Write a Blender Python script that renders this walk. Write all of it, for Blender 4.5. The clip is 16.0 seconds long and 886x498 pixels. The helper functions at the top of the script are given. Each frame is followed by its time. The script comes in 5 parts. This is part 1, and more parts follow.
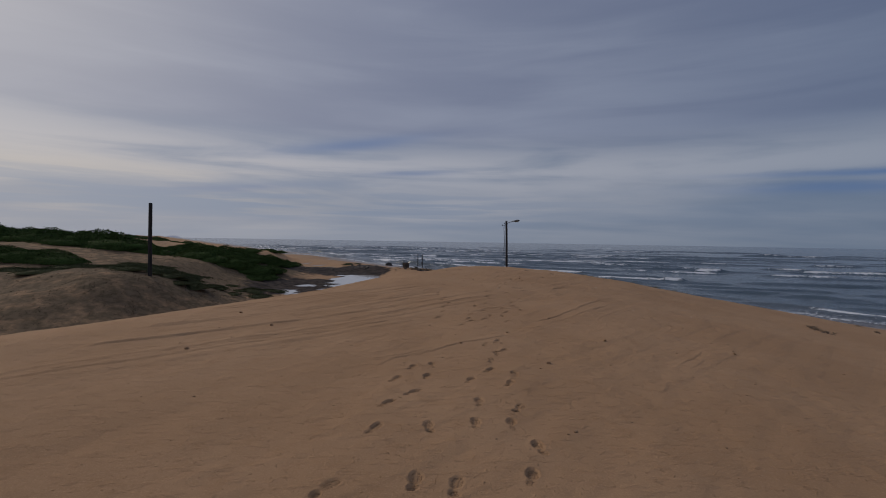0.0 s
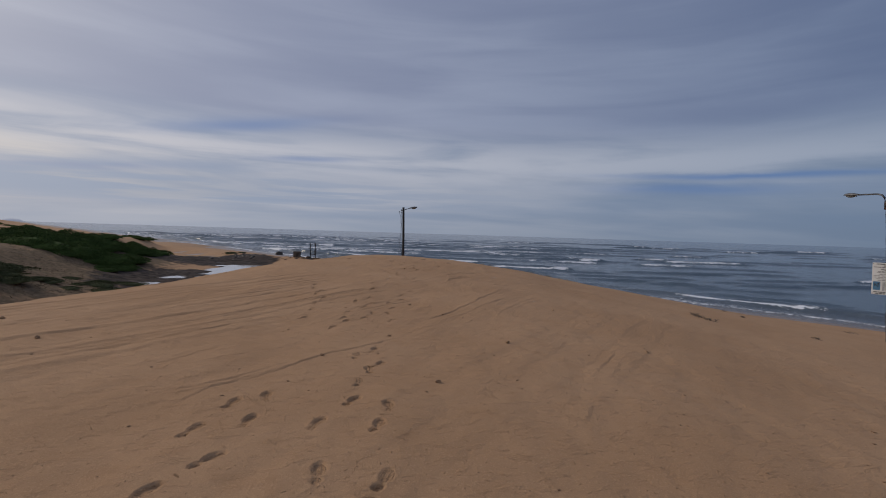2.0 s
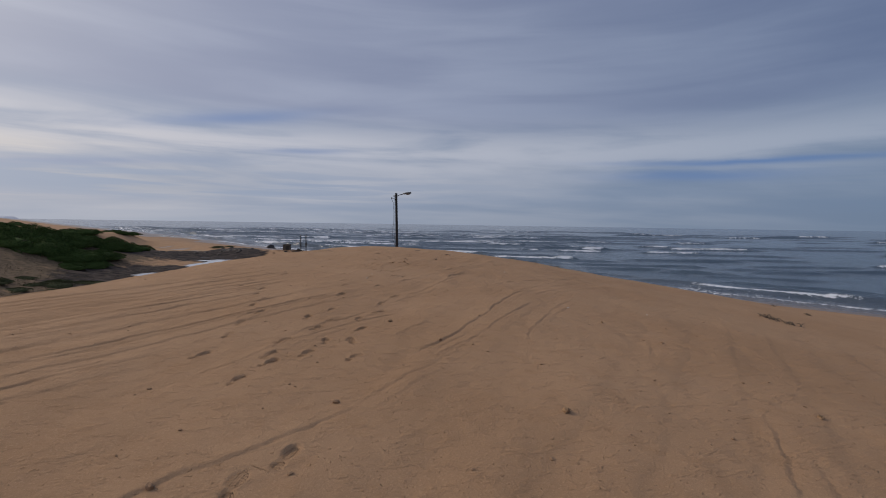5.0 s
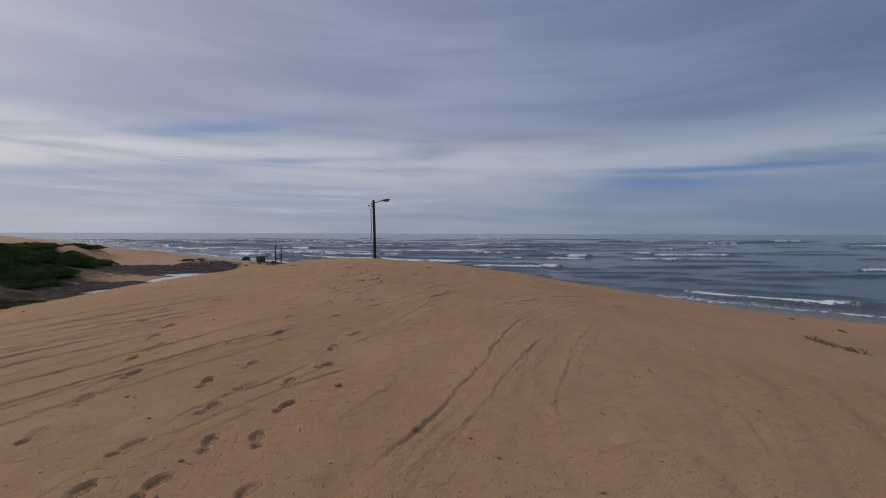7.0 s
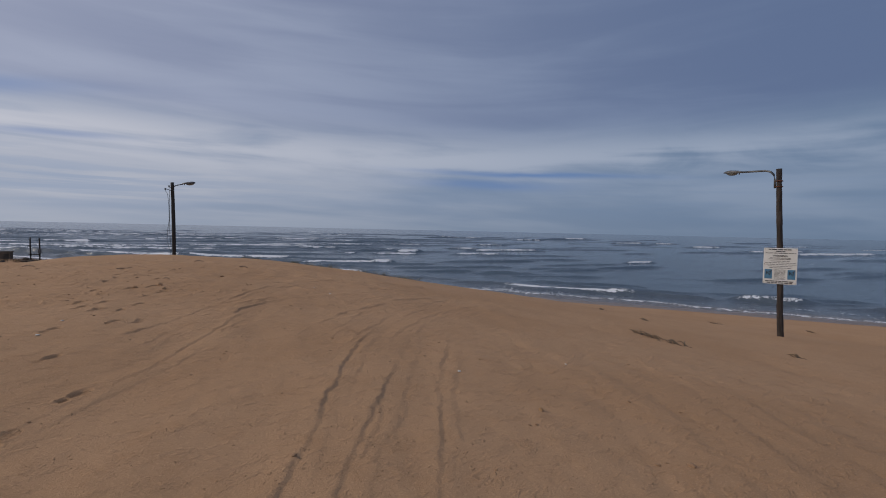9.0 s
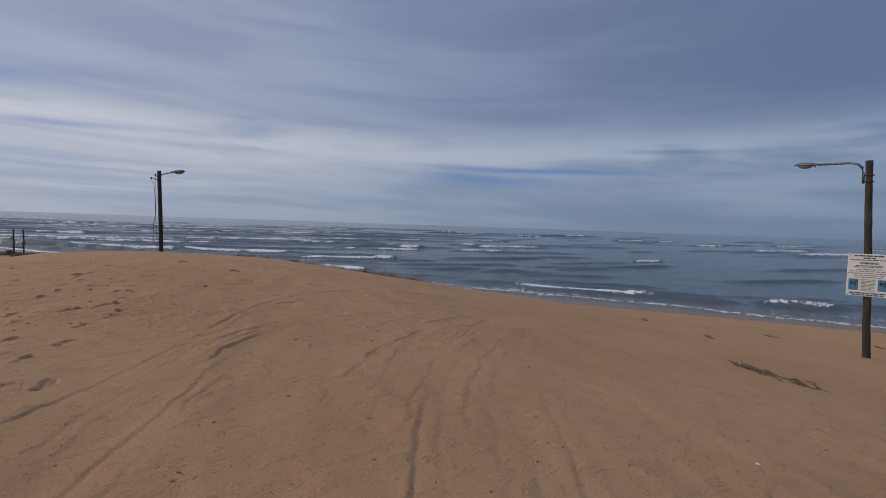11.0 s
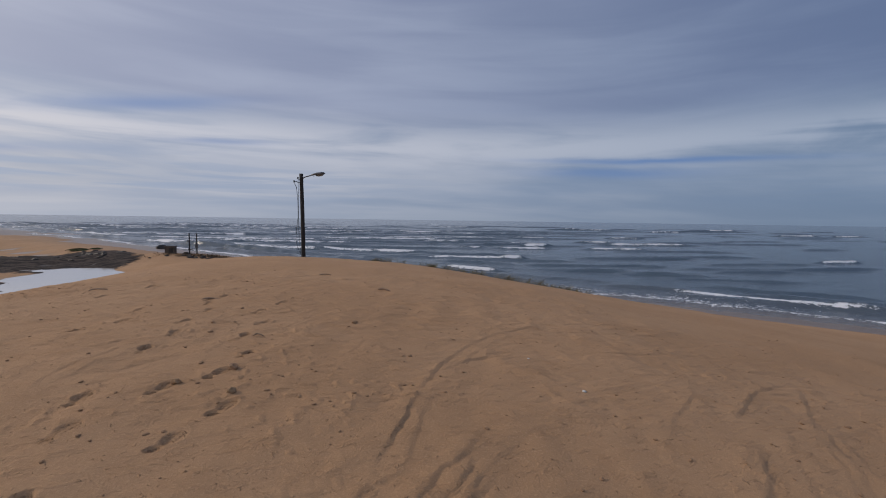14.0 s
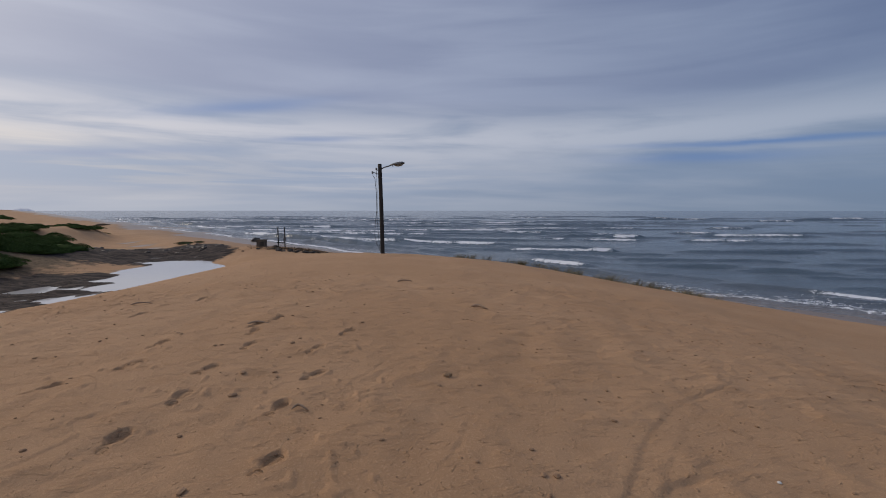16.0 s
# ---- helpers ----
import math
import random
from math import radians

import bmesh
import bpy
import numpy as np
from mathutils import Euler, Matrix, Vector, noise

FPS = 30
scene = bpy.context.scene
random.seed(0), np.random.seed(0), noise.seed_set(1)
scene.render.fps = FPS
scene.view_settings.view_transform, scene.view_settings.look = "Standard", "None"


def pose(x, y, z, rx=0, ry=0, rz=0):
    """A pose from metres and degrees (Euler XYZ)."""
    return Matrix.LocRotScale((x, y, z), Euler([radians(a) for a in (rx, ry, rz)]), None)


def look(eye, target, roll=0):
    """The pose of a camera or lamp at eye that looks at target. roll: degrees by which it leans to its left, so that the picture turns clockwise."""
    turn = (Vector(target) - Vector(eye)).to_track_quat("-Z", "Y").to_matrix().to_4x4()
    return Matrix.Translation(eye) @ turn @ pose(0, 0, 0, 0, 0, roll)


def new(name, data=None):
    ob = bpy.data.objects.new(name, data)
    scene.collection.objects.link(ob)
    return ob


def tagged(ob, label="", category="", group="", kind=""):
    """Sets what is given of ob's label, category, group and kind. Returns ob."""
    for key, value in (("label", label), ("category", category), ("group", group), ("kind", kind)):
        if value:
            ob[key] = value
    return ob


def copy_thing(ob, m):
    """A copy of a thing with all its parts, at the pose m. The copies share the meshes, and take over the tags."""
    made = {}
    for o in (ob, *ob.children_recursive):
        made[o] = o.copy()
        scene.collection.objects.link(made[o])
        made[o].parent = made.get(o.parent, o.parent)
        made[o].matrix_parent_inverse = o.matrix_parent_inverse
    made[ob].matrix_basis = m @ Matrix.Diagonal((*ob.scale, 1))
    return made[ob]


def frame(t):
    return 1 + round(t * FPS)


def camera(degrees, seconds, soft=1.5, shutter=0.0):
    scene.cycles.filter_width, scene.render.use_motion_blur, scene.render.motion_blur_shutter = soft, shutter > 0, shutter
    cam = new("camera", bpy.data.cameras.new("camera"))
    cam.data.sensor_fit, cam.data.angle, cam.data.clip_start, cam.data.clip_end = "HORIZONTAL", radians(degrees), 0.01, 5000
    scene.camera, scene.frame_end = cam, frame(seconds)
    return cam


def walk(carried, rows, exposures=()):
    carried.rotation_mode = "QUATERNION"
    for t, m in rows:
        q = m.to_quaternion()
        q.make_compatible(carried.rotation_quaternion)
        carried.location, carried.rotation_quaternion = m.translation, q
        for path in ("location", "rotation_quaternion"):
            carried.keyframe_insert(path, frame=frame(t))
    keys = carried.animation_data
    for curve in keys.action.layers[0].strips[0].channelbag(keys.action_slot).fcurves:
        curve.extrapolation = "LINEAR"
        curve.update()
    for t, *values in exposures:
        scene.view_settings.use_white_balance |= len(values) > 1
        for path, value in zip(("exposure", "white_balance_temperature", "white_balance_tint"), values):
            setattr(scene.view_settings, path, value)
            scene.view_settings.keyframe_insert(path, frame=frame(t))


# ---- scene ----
# ---------------------------------------------------------------- camera
# seconds, x, y, z, yaw, pitch, roll
ROWS = (
    (0, 0.000, 0.000, 1.792, -0.00, -1.00, -0.94),
    (0.5, 0.137, 0.458, 1.758, -4.27, -1.87, -1.14),
    (1, 0.297, 0.950, 1.718, -7.47, -2.22, -1.22),
    (1.5, 0.423, 1.413, 1.676, -11.36, -1.81, -1.86),
    (2, 0.545, 1.925, 1.618, -12.71, -1.98, -1.78),
    (2.5, 0.634, 2.472, 1.564, -13.64, -2.35, -1.59),
    (3, 0.776, 2.979, 1.542, -15.47, -2.56, -1.15),
    (3.5, 0.905, 3.523, 1.516, -14.67, -2.68, -1.12),
    (4, 1.001, 4.051, 1.488, -13.69, -2.91, -1.16),
    (4.2, 1.062, 4.260, 1.473, -13.11, -3.07, -1.08),
    (6.3, 1.666, 6.647, 1.428, -13.61, -3.28, -0.13),
    (6.5, 1.721, 6.845, 1.434, -14.43, -2.85, -0.16),
    (7, 1.865, 7.313, 1.438, -15.18, -2.04, -0.16),
    (7.5, 2.018, 7.743, 1.443, -20.58, -1.72, -0.80),
    (8, 2.195, 8.175, 1.437, -25.80, -1.65, -1.96),
    (8.5, 2.357, 8.598, 1.398, -31.72, -1.93, -1.52),
    (8.7, 2.419, 8.769, 1.387, -35.84, -2.23, -1.00),
    (10.8, 3.145, 11.124, 1.448, -37.64, -2.91, -1.80),
    (11, 3.177, 11.353, 1.454, -36.71, -3.06, -1.92),
    (11.5, 3.245, 11.912, 1.488, -32.40, -3.67, -1.96),
    (12, 3.304, 12.507, 1.507, -27.48, -4.31, -1.44),
    (12.5, 3.321, 13.053, 1.532, -25.94, -4.33, -0.66),
    (13, 3.366, 13.611, 1.547, -24.39, -3.33, -0.51),
    (13.5, 3.401, 14.158, 1.538, -22.30, -3.16, -0.20),
    (14, 3.499, 14.622, 1.540, -21.67, -3.74, -0.81),
    (14.5, 3.642, 15.120, 1.546, -19.22, -4.32, -1.42),
    (15, 3.701, 15.638, 1.539, -16.71, -5.21, -0.90),
    (15.5, 3.764, 16.180, 1.547, -14.22, -5.71, -0.18),
    (16, 3.769, 16.719, 1.596, -11.74, -4.96, -0.02),
)
cam = camera(89.49, 16.0, soft=1.0)
walk(cam, [(t, pose(x, y, z, 90 + pitch, roll, yaw)) for t, x, y, z, yaw, pitch, roll in ROWS],
     exposures=[(0, -0.60), (0.5, -0.39), (1.5, -0.25), (3, -0.17), (8.6, -0.11), (11, 0.0), (16, -0.03)])

# ---------------------------------------------------------------- world and light
SUN_AZ, SUN_EL = 52.0, 29.0          # degrees left of straight ahead, above the horizon


class Nodes:
    """Short way to write a node tree."""

    def __init__(self, tree):
        self.tree = tree
        tree.nodes.clear()

    def add(self, kind, **inputs):
        node = self.tree.nodes.new(kind)
        for key, value in inputs.items():
            self.plug(node, key.replace("_", " "), value)
        return node

    def plug(self, node, key, value):
        socket = node.inputs[int(key[1:])] if key[0] == "i" and key[1:].isdigit() else node.inputs[key]
        if isinstance(value, bpy.types.NodeSocket):
            self.tree.links.new(value, socket)
        else:
            socket.default_value = value

    def math(self, op, a, b=0.0, clamp=False):
        node = self.add("ShaderNodeMath")
        node.operation, node.use_clamp = op, clamp
        self.plug(node, "i0", a)
        self.plug(node, "i1", b)
        return node.outputs[0]

    def mix(self, fac, a, b, blend="MIX"):
        node = self.add("ShaderNodeMix")
        node.data_type, node.blend_type, node.clamp_factor = "RGBA", blend, True
        self.plug(node, "i0", fac)
        self.plug(node, "i6", a)
        self.plug(node, "i7", b)
        return node.outputs[2]

    def noise(self, vector, scale, detail=4.0, rough=0.55, distort=0.0):
        node = self.add("ShaderNodeTexNoise", Scale=scale, Detail=detail, Roughness=rough, Distortion=distort)
        if vector is not None:
            self.plug(node, "Vector", vector)
        return node.outputs[0]

    def ramp(self, fac, lo, hi, a=0.0, b=1.0, smooth=True):
        node = self.add("ShaderNodeMapRange")
        node.interpolation_type = "SMOOTHSTEP" if smooth else "LINEAR"
        for k, v in enumerate((fac, lo, hi, a, b)):
            self.plug(node, f"i{k}", v)
        return node.outputs[0]

    def combine(self, x, y, z=0.0):
        node = self.add("ShaderNodeCombineXYZ")
        for k, v in enumerate((x, y, z)):
            self.plug(node, f"i{k}", v)
        return node.outputs[0]


def make_world():
    world = bpy.data.worlds.new("sky")
    scene.world = world
    world.use_nodes = True
    n = Nodes(world.node_tree)
    way = n.add("ShaderNodeTexCoord").outputs["Generated"]
    sep = n.add("ShaderNodeSeparateXYZ", Vector=way)
    x, y, z = sep.outputs
    az = n.math("MULTIPLY", n.math("ARCTAN2", n.math("MULTIPLY", x, -1.0), y), 57.2958)
    el = n.math("MULTIPLY", n.math("ARCSINE", z), 57.2958)
    # clear sky behind the clouds
    sky = n.add("ShaderNodeTexSky")
    sky.sky_type, sky.sun_disc, sky.sun_elevation, sky.sun_rotation, sky.dust_density = "NISHITA", False, radians(SUN_EL), radians(-SUN_AZ), 2.0
    clear = sky.outputs[0]
    clear = n.mix(1.0, clear, (0.10, 0.10, 0.10, 1), "MULTIPLY")
    clear = n.mix(0.55, clear, (0.11, 0.22, 0.43, 1))
    # cloud sheet: flat layers seen in perspective
    lift = n.math("MAXIMUM", n.math("ADD", z, 0.10), 0.03)
    sheet = n.combine(n.math("DIVIDE", x, lift), n.math("DIVIDE", y, lift))
    turned = n.add("ShaderNodeMapping", Vector=sheet, Rotation=(0, 0, radians(10)), Scale=(0.32, 0.50, 1)).outputs[0]
    wide = n.noise(turned, 0.62, 4, 0.42, 0.25)
    fine = n.noise(turned, 2.4, 6, 0.56, 0.4)
    streak = n.noise(n.combine(n.math("MULTIPLY", az, 0.030), n.math("MULTIPLY", el, 0.30)), 1.0, 4, 0.5, 0.5)
    body = n.math("ADD", n.math("ADD", n.math("MULTIPLY", wide, 0.85), n.math("MULTIPLY", fine, 0.15)), n.math("MULTIPLY", streak, 0.35))
    light = n.ramp(body, 0.55, 0.79)
    # layers by height: haze at the horizon, a pale open band, then the thick grey deck
    drift = n.math("MULTIPLY", n.math("SUBTRACT", wide, 0.5), 9.0)
    deck = n.ramp(n.math("ADD", el, drift), 9.5, 14.0)
    side = n.ramp(az, -82.0, 48.0)                 # towards the sun the deck is thinner
    high = n.mix(side, (0.119, 0.166, 0.292, 1), (0.340, 0.370, 0.500, 1))
    high2 = n.mix(side, (0.178, 0.236, 0.370, 1), (0.464, 0.495, 0.618, 1))
    deck_col = n.mix(light, high, high2)
    low = n.mix(side, (0.155, 0.222, 0.340, 1), (0.330, 0.385, 0.515, 1))
    low2 = n.mix(side, (0.245, 0.310, 0.430, 1), (0.600, 0.595, 0.650, 1))
    band_col = n.mix(light, low, low2)
    pale = n.math("EXPONENT", n.math("MULTIPLY", n.math("POWER", n.math("ABSOLUTE", n.math("DIVIDE", n.math("ADD", n.math("SUBTRACT", el, 8.8), n.math("MULTIPLY", drift, 0.35)), 2.3)), 2.0), -1.0))
    pale = n.math("MULTIPLY", pale, n.ramp(n.math("ADD", streak, n.math("MULTIPLY", n.math("SUBTRACT", fine, 0.5), 0.5)), 0.34, 0.58))
    band_col = n.mix(n.math("MULTIPLY", pale, 0.9), band_col, n.mix(side, (0.330, 0.390, 0.505, 1), (0.660, 0.650, 0.705, 1)))
    cloud = n.mix(deck, band_col, deck_col)
    # bluish gaps in the sheet: azimuth, elevation, half width, half height, slope, depth
    wob = n.math("MULTIPLY", n.math("SUBTRACT", fine, 0.5), 2.2)
    for a0, e0, wa, he, slope, depth in ((11.5, 11.7, 8.5, 0.75, -0.14, 0.8), (4.3, 8.4, 5.0, 0.30, -0.05, 0.6), (27.0, 5.6, 9.5, 0.45, -0.10, 0.7),
                                         (-47.0, 7.0, 12.5, 0.34, 0.03, 0.85), (-42.0, 5.8, 9.0, 0.60, 0.02, 0.7), (36.0, 2.4, 14.0, 0.5, 0.0, 0.6)):
        da = n.math("SUBTRACT", az, a0)
        de = n.math("ADD", n.math("SUBTRACT", el, e0), n.math("SUBTRACT", n.math("MULTIPLY", wob, 0.45), n.math("MULTIPLY", da, slope)))
        r2 = n.math("ADD", n.math("POWER", n.math("ABSOLUTE", n.math("DIVIDE", da, wa)), 2.0), n.math("POWER", n.math("ABSOLUTE", n.math("DIVIDE", de, he)), 2.0))
        gap = n.math("MULTIPLY", n.math("EXPONENT", n.math("MULTIPLY", r2, -1.0)), depth)
        cloud = n.mix(gap, cloud, n.mix(side, (0.085, 0.185, 0.420, 1), (0.22, 0.295, 0.50, 1)))
    # thin grey-blue bars between the low clouds
    bars = n.noise(n.combine(n.math("MULTIPLY", az, 0.045), n.math("MULTIPLY", el, 0.85)), 1.0, 5, 0.55, 0.3)
    low_down = n.math("EXPONENT", n.math("MULTIPLY", n.math("POWER", n.math("ABSOLUTE", n.math("DIVIDE", n.math("SUBTRACT", el, 3.8), 2.6)), 2.0), -1.0))
    # warm light low down on the sun's side
    warm = n.math("MULTIPLY", n.ramp(az, 2.0, 38.0), n.math("EXPONENT", n.math("MULTIPLY", n.math("POWER", n.math("ABSOLUTE", n.math("DIVIDE", n.math("SUBTRACT", el, 5.0), 3.2)), 2.0), -1.0)))
    cloud = n.mix(n.math("MULTIPLY", warm, n.ramp(streak, 0.36, 0.60, 0.15, 0.85)), cloud, (0.80, 0.71, 0.62, 1))
    cloud = n.mix(n.math("MULTIPLY", n.math("MULTIPLY", low_down, n.ramp(bars, 0.43, 0.56)), n.ramp(az, -25.0, 12.0, 0.15, 0.85)), cloud, n.mix(side, (0.150, 0.235, 0.400, 1), (0.335, 0.400, 0.540, 1)))
    glow = n.math("EXPONENT", n.math("MULTIPLY", n.math("ADD", n.math("POWER", n.math("ABSOLUTE", n.math("DIVIDE", n.math("SUBTRACT", az, SUN_AZ + 8.0), 30.0)), 2.0),
                                                 n.math("POWER", n.math("ABSOLUTE", n.math("DIVIDE", n.math("SUBTRACT", el, SUN_EL), 22.0)), 2.0)), -1.0))
    cloud = n.mix(n.math("MULTIPLY", glow, 0.55), cloud, (0.98, 0.93, 0.88, 1))
    # haze over the sea
    haze = n.math("EXPONENT", n.math("MULTIPLY", n.math("ABSOLUTE", n.math("DIVIDE", el, 2.6)), -1.0))
    cloud = n.mix(n.math("MULTIPLY", haze, 0.8), cloud, n.mix(side, (0.150, 0.210, 0.305, 1), (0.44, 0.48, 0.57, 1)))
    out = n.mix(0.93, clear, cloud)
    ground_side = n.ramp(z, -0.02, 0.0)
    out = n.mix(ground_side, (0.10, 0.11, 0.12, 1), out)
    bg = n.add("ShaderNodeBackground", Color=out, Strength=1.0)
    last = n.add("ShaderNodeOutputWorld", Surface=bg.outputs[0])
    return last


make_world()
sun = new("sun", bpy.data.lights.new("sun", "SUN"))
sun.data.energy, sun.data.angle, sun.data.color = 1.50, radians(15), (1.0, 0.84, 0.67)
sun.matrix_world = look((0, 0, 0), (math.sin(radians(SUN_AZ)) * math.cos(radians(SUN_EL)), -math.cos(radians(SUN_AZ)) * math.cos(radians(SUN_EL)), -math.sin(radians(SUN_EL))))
sun.location = (-60, 30, 40)


# ---------------------------------------------------------------- materials
def material(name):
    mat = bpy.data.materials.new(name)
    mat.use_nodes = True
    n = Nodes(mat.node_tree)
    shader = n.add("ShaderNodeBsdfPrincipled")
    n.add("ShaderNodeOutputMaterial", Surface=shader.outputs[0])
    return mat, n, shader


def bump(n, shader, height, strength, distance):
    node = n.add("ShaderNodeBump", Height=height, Strength=strength, Distance=distance)
    n.plug(shader, "Normal", node.outputs[0])


def attribute(n, name):
    node = n.add("ShaderNodeAttribute")
    node.attribute_name = name
    return node.outputs["Fac"]


def plain(name, col_a, col_b, scale, rough, metal=0.0, relief=0.3, depth=0.01, stretch=(1, 1, 1)):
    """Two-tone surface with coarse stains and fine grain."""
    mat, n, sh = material(name)
    pos = n.add("ShaderNodeTexCoord").outputs["Object"]
    pos = n.add("ShaderNodeMapping", Vector=pos, Scale=stretch).outputs[0]
    coarse, grain = n.noise(pos, scale, 3), n.noise(pos, scale * 9, 4, 0.65)
    mixv = n.ramp(n.math("ADD", n.math("MULTIPLY", coarse, 0.6), n.math("MULTIPLY", grain, 0.4)), 0.36, 0.64)
    n.plug(sh, "Base Color", n.mix(mixv, (*col_a, 1), (*col_b, 1)))
    n.plug(sh, "Roughness", n.ramp(grain, 0.3, 0.7, rough - 0.1, min(1.0, rough + 0.1)))
    n.plug(sh, "Metallic", metal)
    bump(n, sh, grain, relief, depth)
    return mat


def make_sand():
    mat, n, sh = material("sand")
    pos = n.add("ShaderNodeNewGeometry").outputs["Position"]
    big, mid, small = n.noise(pos, 0.35, 4), n.noise(pos, 3.2, 5, 0.6), n.noise(pos, 60.0, 3, 0.7)
    grain = n.noise(pos, 420.0, 2, 0.7)
    col = n.mix(n.ramp(big, 0.35, 0.65), (0.448, 0.270, 0.147, 1), (0.490, 0.304, 0.172, 1))
    col = n.mix(n.math("MULTIPLY", n.ramp(mid, 0.48, 0.72), 0.55), col, (0.424, 0.250, 0.132, 1))
    col = n.mix(n.math("MULTIPLY", n.ramp(grain, 0.45, 0.75), 0.35), col, (0.20, 0.12, 0.06, 1))
    col = n.mix(n.math("MULTIPLY", n.ramp(small, 0.52, 0.68), 0.45), col, (0.595, 0.391, 0.226, 1))
    col = n.mix(n.math("MULTIPLY", n.ramp(n.noise(pos, 24.0, 4, 0.7), 0.58, 0.72), 0.28), col, (0.290, 0.172, 0.095, 1))
    damp = attribute(n, "damp")
    edge = n.math("ADD", damp, n.math("MULTIPLY", n.math("SUBTRACT", mid, 0.5), 0.25))
    wet = n.ramp(edge, 0.30, 0.62)
    col = n.mix(n.math("MULTIPLY", wet, 0.85), col, (0.185, 0.130, 0.086, 1))
    soil = n.ramp(n.math("ADD", attribute(n, "litter"), n.math("MULTIPLY", n.math("SUBTRACT", n.noise(pos, 1.1, 6, 0.65), 0.5), 1.4)), 0.25, 0.80)
    col = n.mix(n.math("MULTIPLY", soil, 0.88), col, n.mix(n.ramp(mid, 0.4, 0.6), (0.075, 0.060, 0.036, 1), (0.150, 0.110, 0.070, 1)))
    mud = n.ramp(n.math("ADD", attribute(n, "mud"), n.math("MULTIPLY", n.math("SUBTRACT", n.noise(pos, 0.7, 6, 0.65), 0.5), 0.9)), 0.42, 0.60)
    streaky = n.noise(n.add("ShaderNodeMapping", Vector=pos, Scale=(0.45, 1.5, 1.0)).outputs[0], 1.6, 6, 0.7, 0.6)
    col = n.mix(mud, col, n.mix(n.ramp(streaky, 0.38, 0.64), (0.010, 0.009, 0.010, 1), (0.085, 0.064, 0.054, 1)))
    n.plug(sh, "Base Color", col)
    n.plug(sh, "Roughness", n.mix(wet, (0.92, 0.92, 0.92, 1), (0.34, 0.34, 0.34, 1)))
    n.plug(sh, "Specular IOR Level", n.ramp(wet, 0.0, 1.0, 0.12, 0.40))
    blown = n.add("ShaderNodeMapping", Vector=pos, Rotation=(0, 0, radians(-20)), Scale=(1.0, 2.2, 1.0)).outputs[0]
    crust = n.ramp(n.noise(blown, 4.5, 6, 0.68, 0.0), 0.50, 0.70)
    specks = n.ramp(n.noise(pos, 26.0, 2, 0.5), 0.66, 0.74)
    height = n.math("ADD", n.math("ADD", n.math("MULTIPLY", mid, 0.16), n.math("MULTIPLY", small, 0.16)), n.math("MULTIPLY", grain, 0.07))
    height = n.math("ADD", height, n.math("ADD", n.math("MULTIPLY", crust, 0.20), n.math("MULTIPLY", specks, 0.26)))
    # barred treads in the shoe prints
    u, v = attribute(n, "sole_u"), attribute(n, "sole_v")
    flat = n.math("MULTIPLY", u, u)
    sole = n.math("ADD", n.math("MULTIPLY", flat, 416.0), n.math("POWER", n.math("ABSOLUTE", n.math("DIVIDE", n.math("SUBTRACT", v, 0.050), 0.088)), 2.0))
    heel = n.math("ADD", n.math("MULTIPLY", flat, 730.0), n.math("POWER", n.math("ABSOLUTE", n.math("DIVIDE", n.math("ADD", v, 0.095), 0.042)), 2.0))
    inside = n.ramp(n.math("MINIMUM", sole, heel), 0.92, 0.62)
    bars = n.math("SINE", n.math("ADD", n.math("MULTIPLY", n.math("ADD", v, n.math("MULTIPLY", n.math("ABSOLUTE", u), 0.45)), 250.0), n.math("MULTIPLY", n.noise(pos, 30.0, 3), 5.0)))
    ribs = n.math("SINE", n.math("MULTIPLY", u, 190.0))
    tread = n.math("ADD", n.ramp(bars, -0.3, 0.4), n.math("MULTIPLY", n.ramp(ribs, 0.2, 0.7), 0.5))
    height = n.math("ADD", height, n.math("MULTIPLY", n.math("MULTIPLY", inside, tread), 0.30))
    bump(n, sh, height, 1.0, 0.036)
    return mat


def make_water(name, deep, rough, wave):
    mat, n, sh = material(name)
    pos = n.add("ShaderNodeNewGeometry").outputs["Position"]
    turned = n.add("ShaderNodeMapping", Vector=pos, Rotation=(0, 0, radians(13)), Scale=(0.36, 1.0, 1.0)).outputs[0]
    chop, ripple, swell = n.noise(turned, 1.1, 6, 0.62), n.noise(turned, 5.0, 4, 0.6), n.noise(turned, 0.22, 4, 0.55)
    foam = attribute(n, "foam")
    lace = n.noise(pos, 2.2, 6, 0.75, 1.0)
    cut = n.ramp(n.math("ADD", foam, n.math("MULTIPLY", n.math("SUBTRACT", lace, 0.5), 2.0)), 0.48, 0.66)
    shallow = attribute(n, "shallow")
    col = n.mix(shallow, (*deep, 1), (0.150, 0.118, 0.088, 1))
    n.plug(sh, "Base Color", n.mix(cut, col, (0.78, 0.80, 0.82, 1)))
    n.plug(sh, "Roughness", n.mix(cut, (rough, rough, rough, 1), (0.8, 0.8, 0.8, 1)))
    n.plug(sh, "IOR", 1.33)
    height = n.math("ADD", n.math("ADD", chop, n.math("MULTIPLY", ripple, 0.40)), n.math("MULTIPLY", swell, 2.6))
    bump(n, sh, height, 1.0, wave)
    return mat


